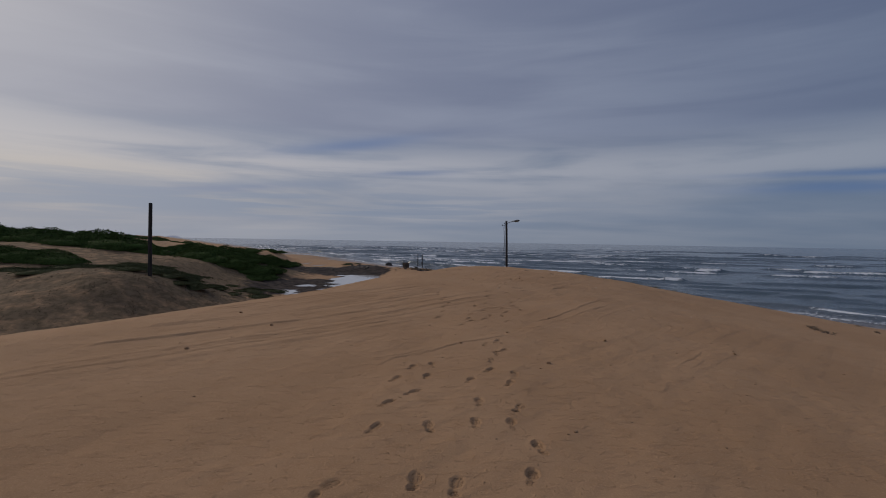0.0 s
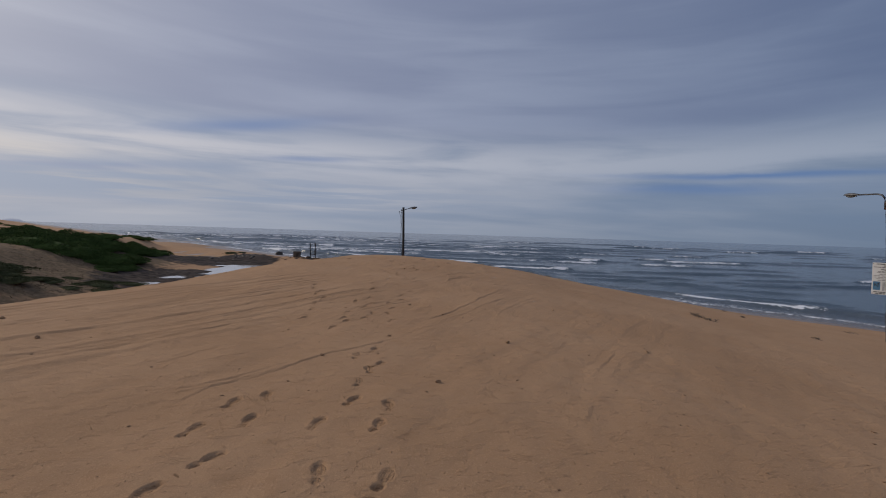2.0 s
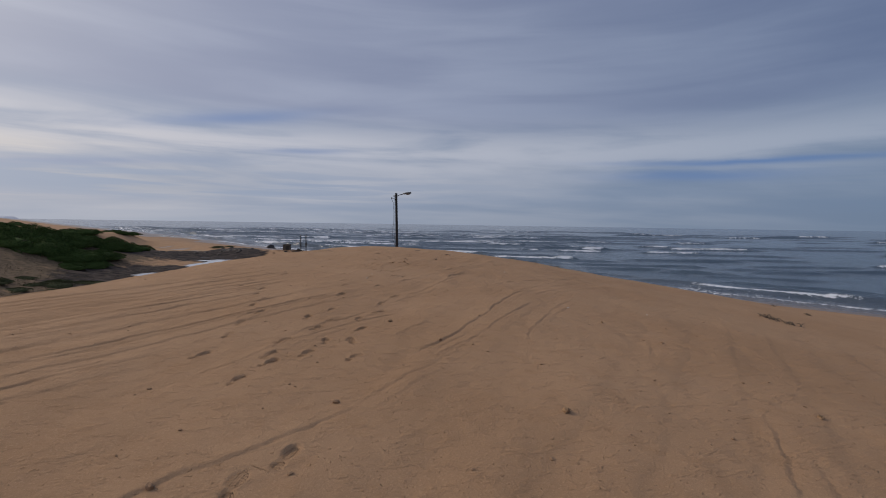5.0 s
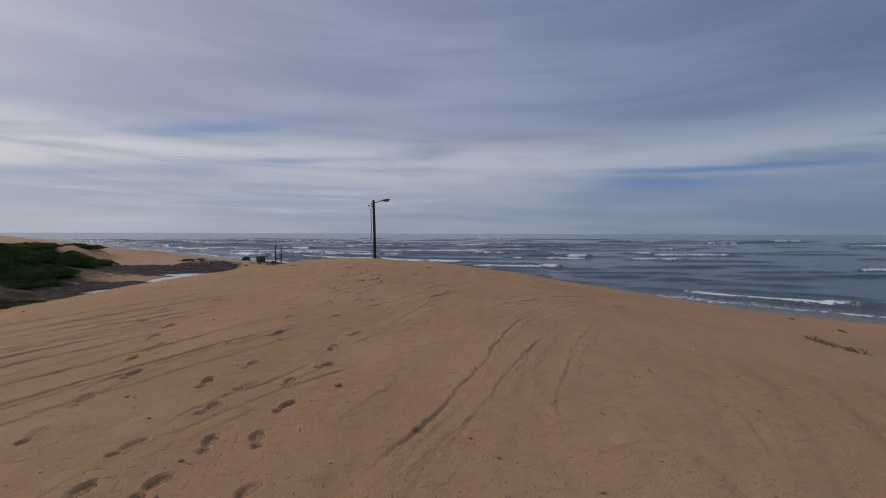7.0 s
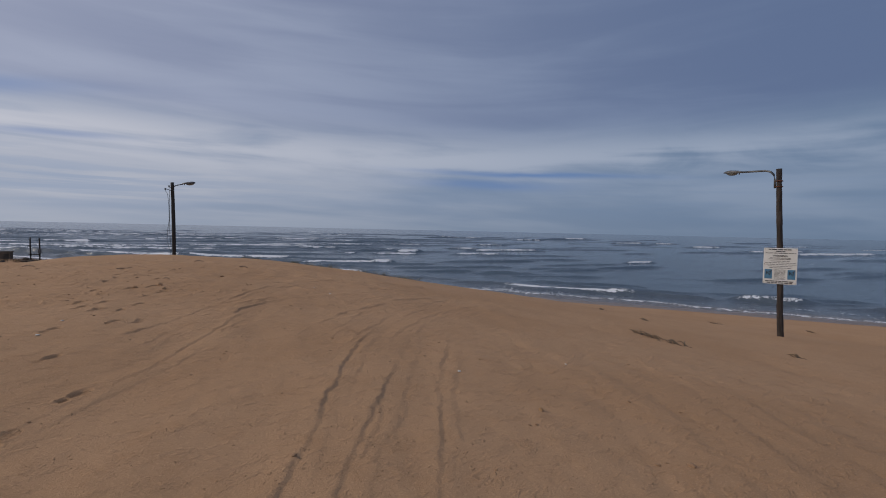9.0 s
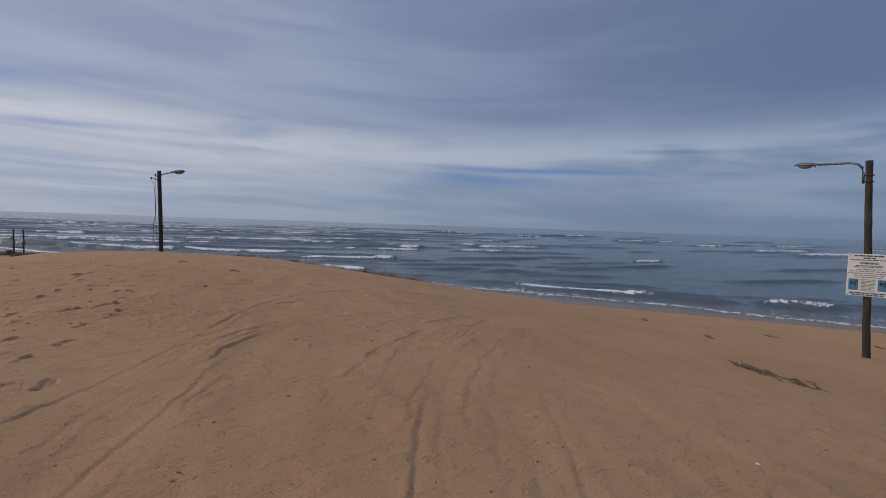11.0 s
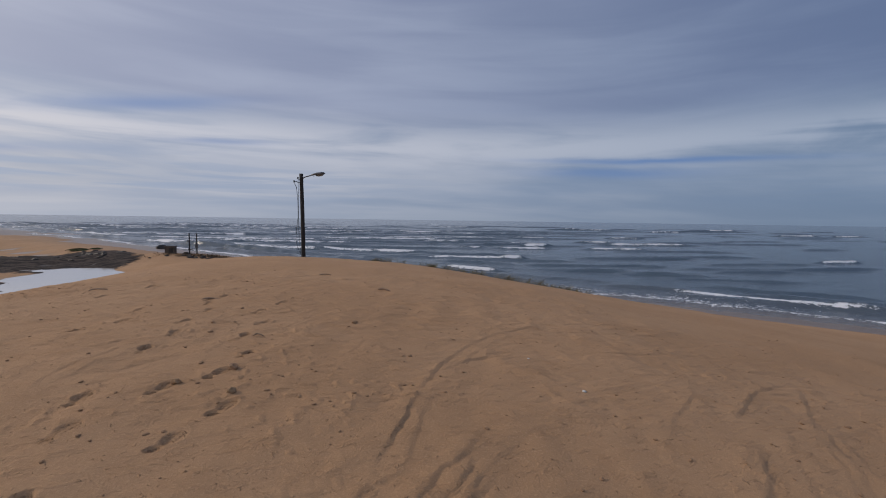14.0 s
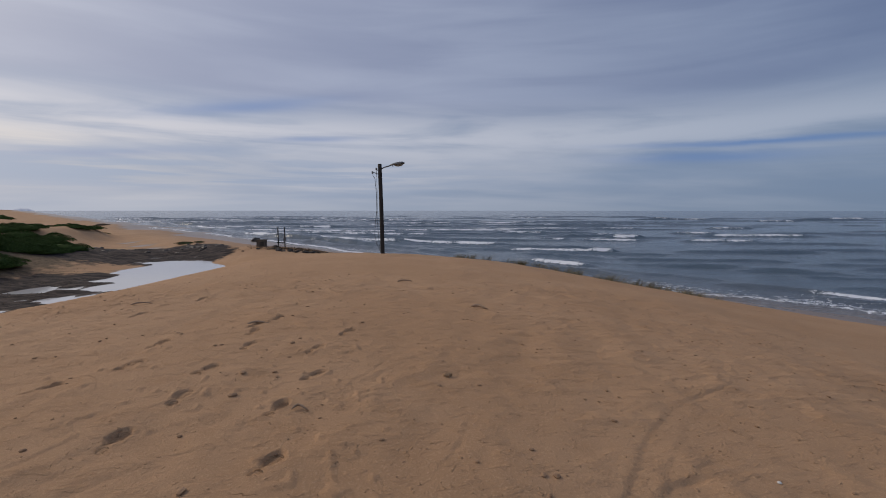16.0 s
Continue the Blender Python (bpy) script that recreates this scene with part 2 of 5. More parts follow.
def make_leaf(name, col_a, col_b):
    mat, n, sh = material(name)
    rnd = n.add("ShaderNodeNewGeometry").outputs["Random Per Island"]
    pos = n.add("ShaderNodeTexCoord").outputs["Object"]
    f = n.math("ADD", n.math("MULTIPLY", rnd, 0.6), n.math("MULTIPLY", n.noise(pos, 0.9, 3), 0.4))
    n.plug(sh, "Base Color", n.mix(n.ramp(f, 0.2, 0.8), (*col_a, 1), (*col_b, 1)))
    n.plug(sh, "Roughness", 0.85)
    n.plug(sh, "Specular IOR Level", 0.08)
    return mat


SAND = make_sand()
WATER = make_water("sea_water", (0.074, 0.106, 0.132), 0.15, 0.15)
# the pool's near-white base colour paints in the bright sky's reflection
POOL = make_water("sky_pale_pool_water", (0.56, 0.54, 0.52), 0.06, 0.004)
# both pole woods carry the dark of backlighting in their colours
POLE_WOOD = plain("backlit_pole_wood", (0.012, 0.011, 0.011), (0.032, 0.028, 0.026), 3.0, 0.8, 0, 0.6, 0.012, (4, 4, 0.5))
GREY_WOOD = plain("weathered_pole_wood", (0.018, 0.015, 0.014), (0.058, 0.045, 0.039), 3.5, 0.85, 0, 0.8, 0.015, (4, 4, 0.6))
STEEL = plain("galvanised_steel", (0.08, 0.085, 0.09), (0.14, 0.145, 0.15), 6.0, 0.5, 0.7)
RUST = plain("rusted_bracket", (0.16, 0.05, 0.025), (0.07, 0.03, 0.02), 20.0, 0.85, 0.2)
HOUSING = plain("lamp_housing", (0.17, 0.175, 0.18), (0.08, 0.08, 0.08), 9.0, 0.55, 0.3)
DIFFUSER = plain("lamp_diffuser", (0.10, 0.11, 0.11), (0.20, 0.21, 0.20), 7.0, 0.25)
CABLE = plain("black_cable", (0.015, 0.015, 0.016), (0.03, 0.03, 0.03), 8.0, 0.6)
BOARD = plain("sign_enamel", (0.70, 0.71, 0.70), (0.62, 0.63, 0.61), 2.5, 0.4, 0, 0.05, 0.002)
INK = plain("black_print", (0.02, 0.02, 0.025), (0.05, 0.05, 0.055), 9.0, 0.5, 0, 0.05, 0.001)
BLUE = plain("blue_print", (0.055, 0.17, 0.30), (0.08, 0.22, 0.36), 6.0, 0.45, 0, 0.05, 0.001)
CONCRETE = plain("stained_concrete", (0.060, 0.050, 0.040), (0.135, 0.105, 0.080), 2.2, 0.9, 0, 0.7, 0.02)
DARK_CONCRETE = plain("dark_opening", (0.030, 0.026, 0.022), (0.055, 0.046, 0.038), 2.2, 0.9, 0, 0.7, 0.02)
TIMBER = plain("driftwood", (0.40, 0.28, 0.19), (0.28, 0.19, 0.12), 14.0, 0.9, 0, 0.7, 0.006, (1, 6, 6))
CLOD = plain("crusted_sand", (0.27, 0.165, 0.085), (0.38, 0.24, 0.13), 24.0, 0.95, 0, 0.8, 0.006)
DARK_CLOD = plain("damp_crust", (0.27, 0.16, 0.088), (0.36, 0.22, 0.12), 24.0, 0.9, 0, 0.8, 0.006)
SHELL = plain("bleached_shell", (0.72, 0.69, 0.62), (0.58, 0.54, 0.48), 30.0, 0.45)
KELP = plain("dry_kelp", (0.07, 0.046, 0.028), (0.14, 0.095, 0.055), 12.0, 0.8)
ROCK = plain("wet_dark_rock", (0.022, 0.019, 0.017), (0.075, 0.062, 0.052), 1.5, 0.55, 0, 0.9, 0.06)
LEAF = make_leaf("shrub_leaf", (0.028, 0.050, 0.012), (0.085, 0.130, 0.035))
LEAF_OLIVE = make_leaf("olive_leaf", (0.050, 0.058, 0.024), (0.110, 0.115, 0.055))
DRY = make_leaf("dry_stalk", (0.060, 0.042, 0.028), (0.150, 0.110, 0.070))
GRASS = make_leaf("dune_grass_blade", (0.070, 0.062, 0.030), (0.200, 0.165, 0.085))
TWIG = plain("shrub_twig", (0.060, 0.042, 0.030), (0.12, 0.09, 0.065), 10.0, 0.9)
# aerial haze is put into this pale land colour, there is no volume
FAR = plain("haze_tinted_land", (0.55, 0.60, 0.68), (0.60, 0.64, 0.70), 0.02, 1.0)


# ---------------------------------------------------------------- helpers for meshes
def sm(a, b, v):
    t = np.clip((v - a) / (b - a), 0, 1)
    return t * t * (3 - 2 * t)


def lattice(x, y, seed):
    """Smooth random field in -1..1 with a period of about one unit."""
    xi, yi = np.floor(x).astype(np.int64), np.floor(y).astype(np.int64)
    fx, fy = x - xi, y - yi
    fx, fy = fx * fx * (3 - 2 * fx), fy * fy * (3 - 2 * fy)

    def h(i, j):
        k = (i * 374761393 + j * 668265263 + seed * 974711) & 0x7FFFFFFF
        k = ((k ^ (k >> 13)) * 1274126177) & 0x7FFFFFFF
        return ((k ^ (k >> 16)) & 0xFFFF) / 32767.5 - 1

    return (h(xi, yi) * (1 - fx) + h(xi + 1, yi) * fx) * (1 - fy) + (h(xi, yi + 1) * (1 - fx) + h(xi + 1, yi + 1) * fx) * fy


def fractal(x, y, seed, octaves=4, gain=0.5):
    total, amp = 0.0, 1.0
    for k in range(octaves):
        total = total + amp * lattice(x * 2 ** k, y * 2 ** k, seed + 17 * k)
        amp *= gain
    return total


def grid_mesh(name, X, Y, Z, mat, attributes):
    """A sheet of quads over a grid, with point attributes."""
    rows, cols = X.shape
    mesh = bpy.data.meshes.new(name)
    idx = np.arange(rows * cols, dtype=np.int32).reshape(rows, cols)
    quads = np.stack([idx[:-1, :-1], idx[:-1, 1:], idx[1:, 1:], idx[1:, :-1]], -1).reshape(-1, 4)
    mesh.vertices.add(rows * cols)
    mesh.vertices.foreach_set("co", np.stack([X, Y, Z], -1).astype(np.float32).ravel())
    mesh.loops.add(quads.size)
    mesh.loops.foreach_set("vertex_index", quads.ravel())
    mesh.polygons.add(len(quads))
    mesh.polygons.foreach_set("loop_start", np.arange(0, quads.size, 4, dtype=np.int32))
    mesh.polygons.foreach_set("use_smooth", np.ones(len(quads), dtype=bool))
    for key, values in attributes.items():
        mesh.attributes.new(key, "FLOAT", "POINT").data.foreach_set("value", values.astype(np.float32).ravel())
    mesh.materials.append(mat)
    mesh.update(calc_edges=True)
    return new(name, mesh)


def mesh_from(name, bm, mat, smooth=False):
    mesh = bpy.data.meshes.new(name)
    bm.to_mesh(mesh)
    bm.free()
    mesh.materials.append(mat)
    if smooth:
        mesh.polygons.foreach_set("use_smooth", np.ones(len(mesh.polygons), dtype=bool))
    return mesh


def part(name, bm, mat, parent, label="", smooth=False):
    ob = new(name, mesh_from(name, bm, mat, smooth))
    ob.parent = parent
    return tagged(ob, label)


def box(bm, size, at=(0, 0, 0), bevel=0.0, turn=None):
    m = Matrix.Translation(at) @ (turn or Matrix()) @ Matrix.Diagonal((*size, 1))
    made = bmesh.ops.create_cube(bm, size=1, matrix=m)
    if bevel:
        edges = list({e for v in made["verts"] for e in v.link_edges})
        bmesh.ops.bevel(bm, geom=edges, offset=bevel, segments=2, affect="EDGES", profile=0.6)
    return bm


def tube(bm, points, radii, sides=10, lumps=0.0, seed=0):
    """A tapered tube through points, closed at both ends."""
    points = [Vector(p) for p in points]
    rings = []
    for k, p in enumerate(points):
        along = (points[min(k + 1, len(points) - 1)] - points[max(k - 1, 0)]).normalized()
        side = along.cross(Vector((0.31, 0.77, 0.55)) if abs(along.z) > 0.9 else Vector((0, 0, 1))).normalized()
        up = side.cross(along)
        r = radii[k] if hasattr(radii, "__len__") else radii
        ring = []
        for j in range(sides):
            a = 2 * math.pi * j / sides
            rr = r * (1 + lumps * noise.noise(Vector((p.x * 2 + math.cos(a) * 1.3, p.y * 2 + math.sin(a) * 1.3, p.z * 1.7 + seed))))
            ring.append(bm.verts.new(p + (side * math.cos(a) + up * math.sin(a)) * rr))
        rings.append(ring)
    for a, b in zip(rings, rings[1:]):
        for j in range(sides):
            bm.faces.new((a[j], a[(j + 1) % sides], b[(j + 1) % sides], b[j]))
    bm.faces.new(rings[0][::-1])
    bm.faces.new(rings[-1])
    return bm


def lump(bm, size, at=(0, 0, 0), rough=0.35, seed=0, cuts=2):
    """An uneven stone-like body."""
    made = bmesh.ops.create_icosphere(bm, subdivisions=cuts, radius=1)
    for v in made["verts"]:
        d = 1 + rough * noise.fractal(v.co * 1.4 + Vector((seed * 3.1, seed * 1.7, seed)), 1.0, 2.0, 3)
        v.co = Vector((v.co.x * size[0] * d, v.co.y * size[1] * d, v.co.z * size[2] * d)) + Vector(at)
    return bm


# ---------------------------------------------------------------- the lie of the land
SEA = -3.8
STATIONS = np.array((0.0, 8, 16, 22, 28, 34, 40, 48))
CREST = np.array((-0.031, 0.037, 0.213, 0.289, 0.195, -0.043, -0.601, -1.388))       # height of the dune's back
LEFT_EDGE = np.array((-9.894, -6.114, -1.54, 0.472, 2.275, 3.015, 3.01, 3.187))  # where it rolls off inland
RIGHT_EDGE = np.array((-0.379, 0.431, 0.996, 1.978, 2.3, 2.442, 3.235, 4.171))    # where it rolls off to the sea
SEA_SLOPE = np.array((0.099, 0.112, 0.135, 0.163, 0.177, 0.201, 0.254, 0.305))


def spline(y, values):
    y = np.clip(y, STATIONS[0], STATIONS[-1] - 1e-6)
    i = np.clip(np.searchsorted(STATIONS, y, side="right") - 1, 0, len(STATIONS) - 2)
    h = STATIONS[i + 1] - STATIONS[i]
    t = (y - STATIONS[i]) / h
    s = np.gradient(values, STATIONS)
    return values[i] * (1 + 2 * t) * (1 - t) ** 2 + h * s[i] * t * (1 - t) ** 2 + values[i + 1] * t * t * (3 - 2 * t) + h * s[i + 1] * t * t * (t - 1)


def roll_off(d, a, m):
    d = np.maximum(d, 0)
    d0 = m / (2 * a)
    return np.where(d < d0, a * d * d, a * d0 * d0 + m * (d - d0))


def off_shore(x, y):
    """Metres seaward of the waterline."""
    return 0.85 * x + 0.53 * y - 42.6


def along_shore(x, y):
    return -0.53 * (x - 28) + 0.85 * (y - 36)


def bell(x, y, cx, cy, wx, wy):
    return np.exp(-((x - cx) / wx) ** 2 - ((y - cy) / wy) ** 2)


def smooth_max(a, b, k=0.25):
    h = np.clip(0.5 + 0.5 * (a - b) / k, 0, 1)
    return b * (1 - h) + a * h + k * h * (1 - h)


def mud_zone(x, y):
    """Dark rock and mud of the lagoon bed, and the flat reef beyond it."""
    lagoon = bell(x, y, -14.5, 46.0, 5.2, 8.5)
    reef = np.exp(-((x + 19.0 + 0.3 * (y - 68)) / 10.5) ** 4 - ((y - 67.0 - 0.10 * (x + 18)) / 8.2) ** 4)
    return np.clip(1.25 * lagoon + 1.35 * reef, 0, 1)


def land(x, y):
    """Large shapes of the ground."""
    s = off_shore(x, y)
    dune = spline(y, CREST) - 0.14 * np.maximum(y - 48, 0) - roll_off(spline(y, LEFT_EDGE) - x, 0.03, 0.5) - roll_off(x - spline(y, RIGHT_EDGE), 0.0094, spline(y, SEA_SLOPE))
    beach = np.where(s > 0, SEA - 0.04 * s, SEA - 0.1 * np.maximum(s, -13))
    beach = beach - 0.72 * sm(-14, -20, s) * (1 - sm(95, 130, y))
    inland = sm(-10, -26, x + 0.12 * (y - 40))
    hill = 4.7 * bell(x, y, -47, 45, 19, 22) + 1.1 * bell(x, y, -26, 43, 8, 12) + 2.2 * bell(x, y, -21, 28.5, 7, 6) + 0.9 * bell(x, y, -30, 20, 12, 9) + 0.9 * bell(x, y, -28, 60, 8, 8) + 0.6 * bell(x, y, -26.5, 54, 5, 5)
    hill = hill + 0.35 * inland * fractal(x * 0.16, y * 0.16, 5, 4)
    hill = hill * sm(-10.5, -19, x - 0.06 * (y - 30))
    coast = 4.2 * sm(-22, -52, s) * sm(105, 190, y) + 1.1 * sm(-18, -40, s) * sm(90, 160, y) * fractal(x * 0.03, y * 0.03, 8, 3)
    coast = coast + 3.0 * sm(-60, -110, x) * sm(70, 30, y) + 4.5 * sm(-5, -40, y)* sm(10, -30, x)
    spit = x + 34.5 + 0.14 * (y - 88)                      # a low scrub-topped ridge of sand that runs out to the beach
    coast = coast + 2.5 * np.exp(-(spit / np.where(spit < 0, 9.0, 3.2)) ** 2) * sm(112, 86, y) * sm(66, 78, y)
    rest = beach + np.maximum(hill + coast, -0.3)
    wet_bed = mud_zone(x, y)
    flat_bed = bell(x, y, -13.5, 47, 6.0, 10)
    rest = rest * (1 - flat_bed) - 3.055 * flat_bed - 0.46 * bell(x, y, -9.4, 54.0, 2.6, 4.6)
    rest = rest + wet_bed * (0.19 * fractal(x * 0.45 + 0.2 * y, y * 1.3, 3, 5, 0.65) + 0.34 * bell(x, y, -18, 69.5, 10, 5))
    rest = rest + 0.55 * bell(x, y, -15.6, 77.5, 2.0, 1.0) + 0.5 * bell(x, y, -2.5, 66.8, 5.0, 2.2)
    return smooth_max(dune, rest)


GROUND = {}


def heights(x, y):
    """Height of the finished ground sheet at places."""
    xs, ys, z = GROUND["x"], GROUND["y"], GROUND["z"]
    x, y = np.asarray(x, dtype=float), np.asarray(y, dtype=float)
    i = np.clip(np.searchsorted(xs, x) - 1, 0, len(xs) - 2)
    j = np.clip(np.searchsorted(ys, y) - 1, 0, len(ys) - 2)
    u, v = (x - xs[i]) / (xs[i + 1] - xs[i]), (y - ys[j]) / (ys[j + 1] - ys[j])
    return (z[j, i] * (1 - u) + z[j, i + 1] * u) * (1 - v) + (z[j + 1, i] * (1 - u) + z[j + 1, i + 1] * u) * v


def height_at(x, y):
    return float(heights(x, y))


# Wind-cut edges of old wheel tracks: how bold each is, then places along it; the sand is higher on its left.
TRACKS_SOUTH = (
    (1, (-1.06, 6.21), (-0.89, 6.45), (-0.69, 6.77), (-0.39, 7.03), (-0.03, 7.38), (0.32, 7.72), (1.01, 8.24), (1.81, 9.09), (3.14, 10.77), (5.01, 13.16)),
    (0.75, (-1.25, 6.65), (-0.68, 6.95), (-0.33, 7.27), (0.03, 7.58)),
    (0.5, (-1.76, 7.45), (-1.52, 7.79), (-1.08, 8.33)),
    (0.5, (-1.22, 7.49), (-0.53, 8.06)),
    (0.5, (-2.45, 8.68), (-1.63, 9.23), (-0.98, 9.82), (-0.21, 10.62)),
    (0.5, (-2.69, 9.11), (-1.89, 9.92), (-0.68, 10.90)),
    (0.7, (-0.36, 9.14), (0.27, 9.85), (1.12, 10.98), (2.30, 12.06)),
    (0.5, (-3.21, 10.04), (-2.56, 10.71), (-1.68, 11.54)),
    (0.5, (-3.83, 11.16), (-2.90, 12.56), (-1.17, 13.59)),
    (0.5, (-4.42, 12.22), (-3.70, 13.39), (-2.50, 14.40)),
    (0.5, (3.61, 6.84), (4.01, 7.24), (4.87, 8.27)),
    (0.5, (2.64, 5.56), (2.85, 5.84)),
)
TRACKS_MIDDLE = (
    (1.1, (1.90, 9.70), (2.08, 9.90), (2.33, 10.20), (2.94, 10.97), (3.49, 11.76), (4.62, 13.50), (5.75, 15.01)),
    (0.8, (2.32, 9.76), (2.43, 9.97), (2.75, 10.30), (3.08, 10.65)),
    (0.8, (3.51, 10.27), (3.82, 10.74), (4.31, 11.45), (5.15, 12.58), (6.58, 14.24)),
    (0.5, (3.65, 11.31), (4.55, 12.55), (6.34, 14.90)),
    (1, (0.23, 10.14), (0.47, 10.39), (0.70, 10.67), (0.93, 11.09), (1.21, 11.41), (1.64, 11.90), (2.06, 12.81), (2.94, 14.02), (4.25, 16.27)),
    (0.5, (-0.05, 11.56), (0.14, 12.04)),
    (0.5, (0.53, 12.34), (0.84, 12.66), (1.37, 13.34), (2.11, 14.09)),
    (0.5, (1.94, 10.53), (2.45, 11.30)),
    (0.5, (4.80, 9.58), (5.43, 10.39)),
    (0.5, (5.98, 10.03), (5.99, 10.64)),
    (0.5, (-2.47, 14.89), (-1.61, 16.20)),
    (0.5, (-2.12, 14.28), (-0.99, 15.61)),
    (0.5, (-1.38, 12.98), (-0.88, 13.56), (-0.15, 14.15)),
)
TRACKS_SEAWARD = (
    (1, (2.57, 14.90), (2.75, 15.16), (2.99, 15.46), (3.31, 15.87), (3.57, 16.28), (3.88, 16.73), (4.25, 16.96)),
    (1.2, (4.82, 15.01), (5.41, 15.57), (6.15, 16.20), (6.82, 16.65)),
    (1, (4.66, 13.74), (4.92, 14.06), (5.16, 14.38), (5.57, 14.80), (6.32, 15.56), (7.01, 16.13), (9.18, 17.81)),
    (1, (5.10, 13.56), (5.32, 13.85), (5.57, 14.17), (5.88, 14.49), (6.45, 15.02), (7.55, 15.86), (9.16, 16.93)),
    (0.5, (5.70, 13.33), (6.03, 13.68), (6.47, 14.10)),
    (0.5, (6.56, 13.43), (6.80, 13.61), (7.13, 13.95)),
    (0.5, (4.40, 14.12), (4.75, 14.52), (5.29, 15.07), (5.90, 15.82)),
    (0.5, (3.53, 14.79), (3.64, 15.02), (4.02, 15.50)),
    (0.5, (4.02, 14.05), (4.17, 14.29), (4.39, 14.56), (4.65, 14.85)),
    (0.5, (2.75, 14.57), (2.84, 14.66), (2.93, 14.87), (3.09, 15.08)),
    (0.5, (3.02, 14.65), (3.18, 14.83)),
)
TRACKS_BEND = (
    (1.1, (3.41, 16.02), (3.57, 16.24), (3.76, 16.49), (3.95, 16.78), (4.11, 17.04), (4.32, 17.43), (4.73, 18.10), (5.20, 18.71), (6.14, 19.58), (7.71, 20.33)),
    (1, (3.88, 16.23), (4.09, 16.52), (4.46, 16.89), (4.97, 17.30), (5.66, 17.68), (6.11, 17.83)),
    (1.3, (3.89, 15.82), (4.02, 16.07), (4.18, 16.29), (4.43, 16.55), (4.91, 16.91)),
    (0.7, (3.76, 15.92), (4.09, 16.36), (4.38, 16.66), (4.68, 16.97)),
    (1.1, (5.21, 15.42), (5.58, 15.77), (6.07, 16.17), (6.83, 16.80), (7.79, 17.44), (9.30, 17.96)),
    (0.8, (6.36, 15.67), (7.32, 16.46), (8.67, 17.45), (10.05, 18.32)),
    (0.5, (6.36, 16.02), (7.46, 16.90)),
    (0.5, (6.08, 16.79), (6.63, 17.22), (7.46, 17.70)),
    (0.5, (5.93, 17.55), (6.71, 17.79), (7.69, 17.99)),
    (0.5, (7.40, 15.65), (8.04, 16.13), (9.17, 16.85)),
)
TRACKS_NORTH = (
    (0.8, (4.93, 18.42), (5.31, 18.63), (5.87, 18.82), (6.52, 18.89), (6.99, 18.86), (8.13, 18.79)),
    (0.5, (1.86, 18.77), (1.99, 19.20), (2.23, 19.61)),
    (0.5, (2.31, 18.91), (2.73, 19.23)),
)
TRACKS_CREST = (
    (0.6, (3.97, 18.88), (4.21, 19.22), (4.44, 19.65)),
    (0.5, (3.71, 20.14), (4.10, 20.70)),
    (0.5, (5.45, 18.71), (5.88, 18.91), (6.54, 18.97), (7.37, 19.02)),
    (0.5, (3.44, 19.89), (3.63, 20.05)),
)
# Shoe prints: place, and degrees by which the toe turns from straight ahead.
PRINTS_SOUTH = (
    (0.87, 3.88, 6), (-0.62, 4.21, -19), (-0.11, 4.26, 6), (0.35, 4.34, -2), (0.70, 4.36, -6), (0.85, 4.78, -25),
    (-0.60, 4.86, -30), (0.43, 4.91, -2), (-0.33, 5.23, -42), (0.87, 5.58, -19), (0.37, 5.70, -26), (-0.58, 5.76, -21),
    (-0.19, 5.86, -13), (1.00, 5.99, -1), (0.67, 6.18, -33), (-0.40, 6.30, -13), (-0.13, 6.42, 5), (0.75, 6.71, -4),
    (0.88, 7.11, 1), (1.02, 7.30, -32), (0.75, 7.69, -12), (1.00, 7.93, -22), (0.42, 9.32, -25), (0.63, 9.77, -32),
    (1.45, 9.83, -37), (0.60, 10.03, -28), (0.96, 10.03, -25), (-0.09, 10.16, -30), (1.44, 10.48, 4), (1.15, 10.48, -2),
)
PRINTS_MIDDLE = (
    (0.67, 10.52, -35), (0.02, 10.85, -7), (1.57, 11.03, -33), (1.03, 11.07, -26), (0.03, 11.41, -8), (1.23, 11.52, -35),
    (1.57, 11.55, -15), (0.87, 11.64, -8), (0.18, 11.95, -15), (1.90, 12.01, -42), (1.18, 12.09, -25), (0.00, 12.45, -5),
    (1.99, 12.68, -24), (0.09, 12.98, -14), (2.29, 13.26, -40), (1.33, 13.26, -26), (-0.12, 13.44, -12), (-0.12, 14.04, -17),
    (1.40, 14.23, -24), (2.06, 14.29, -36), (-0.55, 14.36, -17), (1.41, 14.84, -27), (-0.57, 15.28, -10), (1.99, 15.45, -28),
    (2.53, 15.70, -35), (2.79, 15.70, -16), (0.07, 16.11, -33), (2.60, 16.41, -18), (2.34, 16.54, -33), (2.18, 16.75, -25),
)
PRINTS_START = ((-0.82, 3.19, -35), (-0.18, 3.30, -5), (0.12, 3.25, -12), (0.71, 3.38, -15))
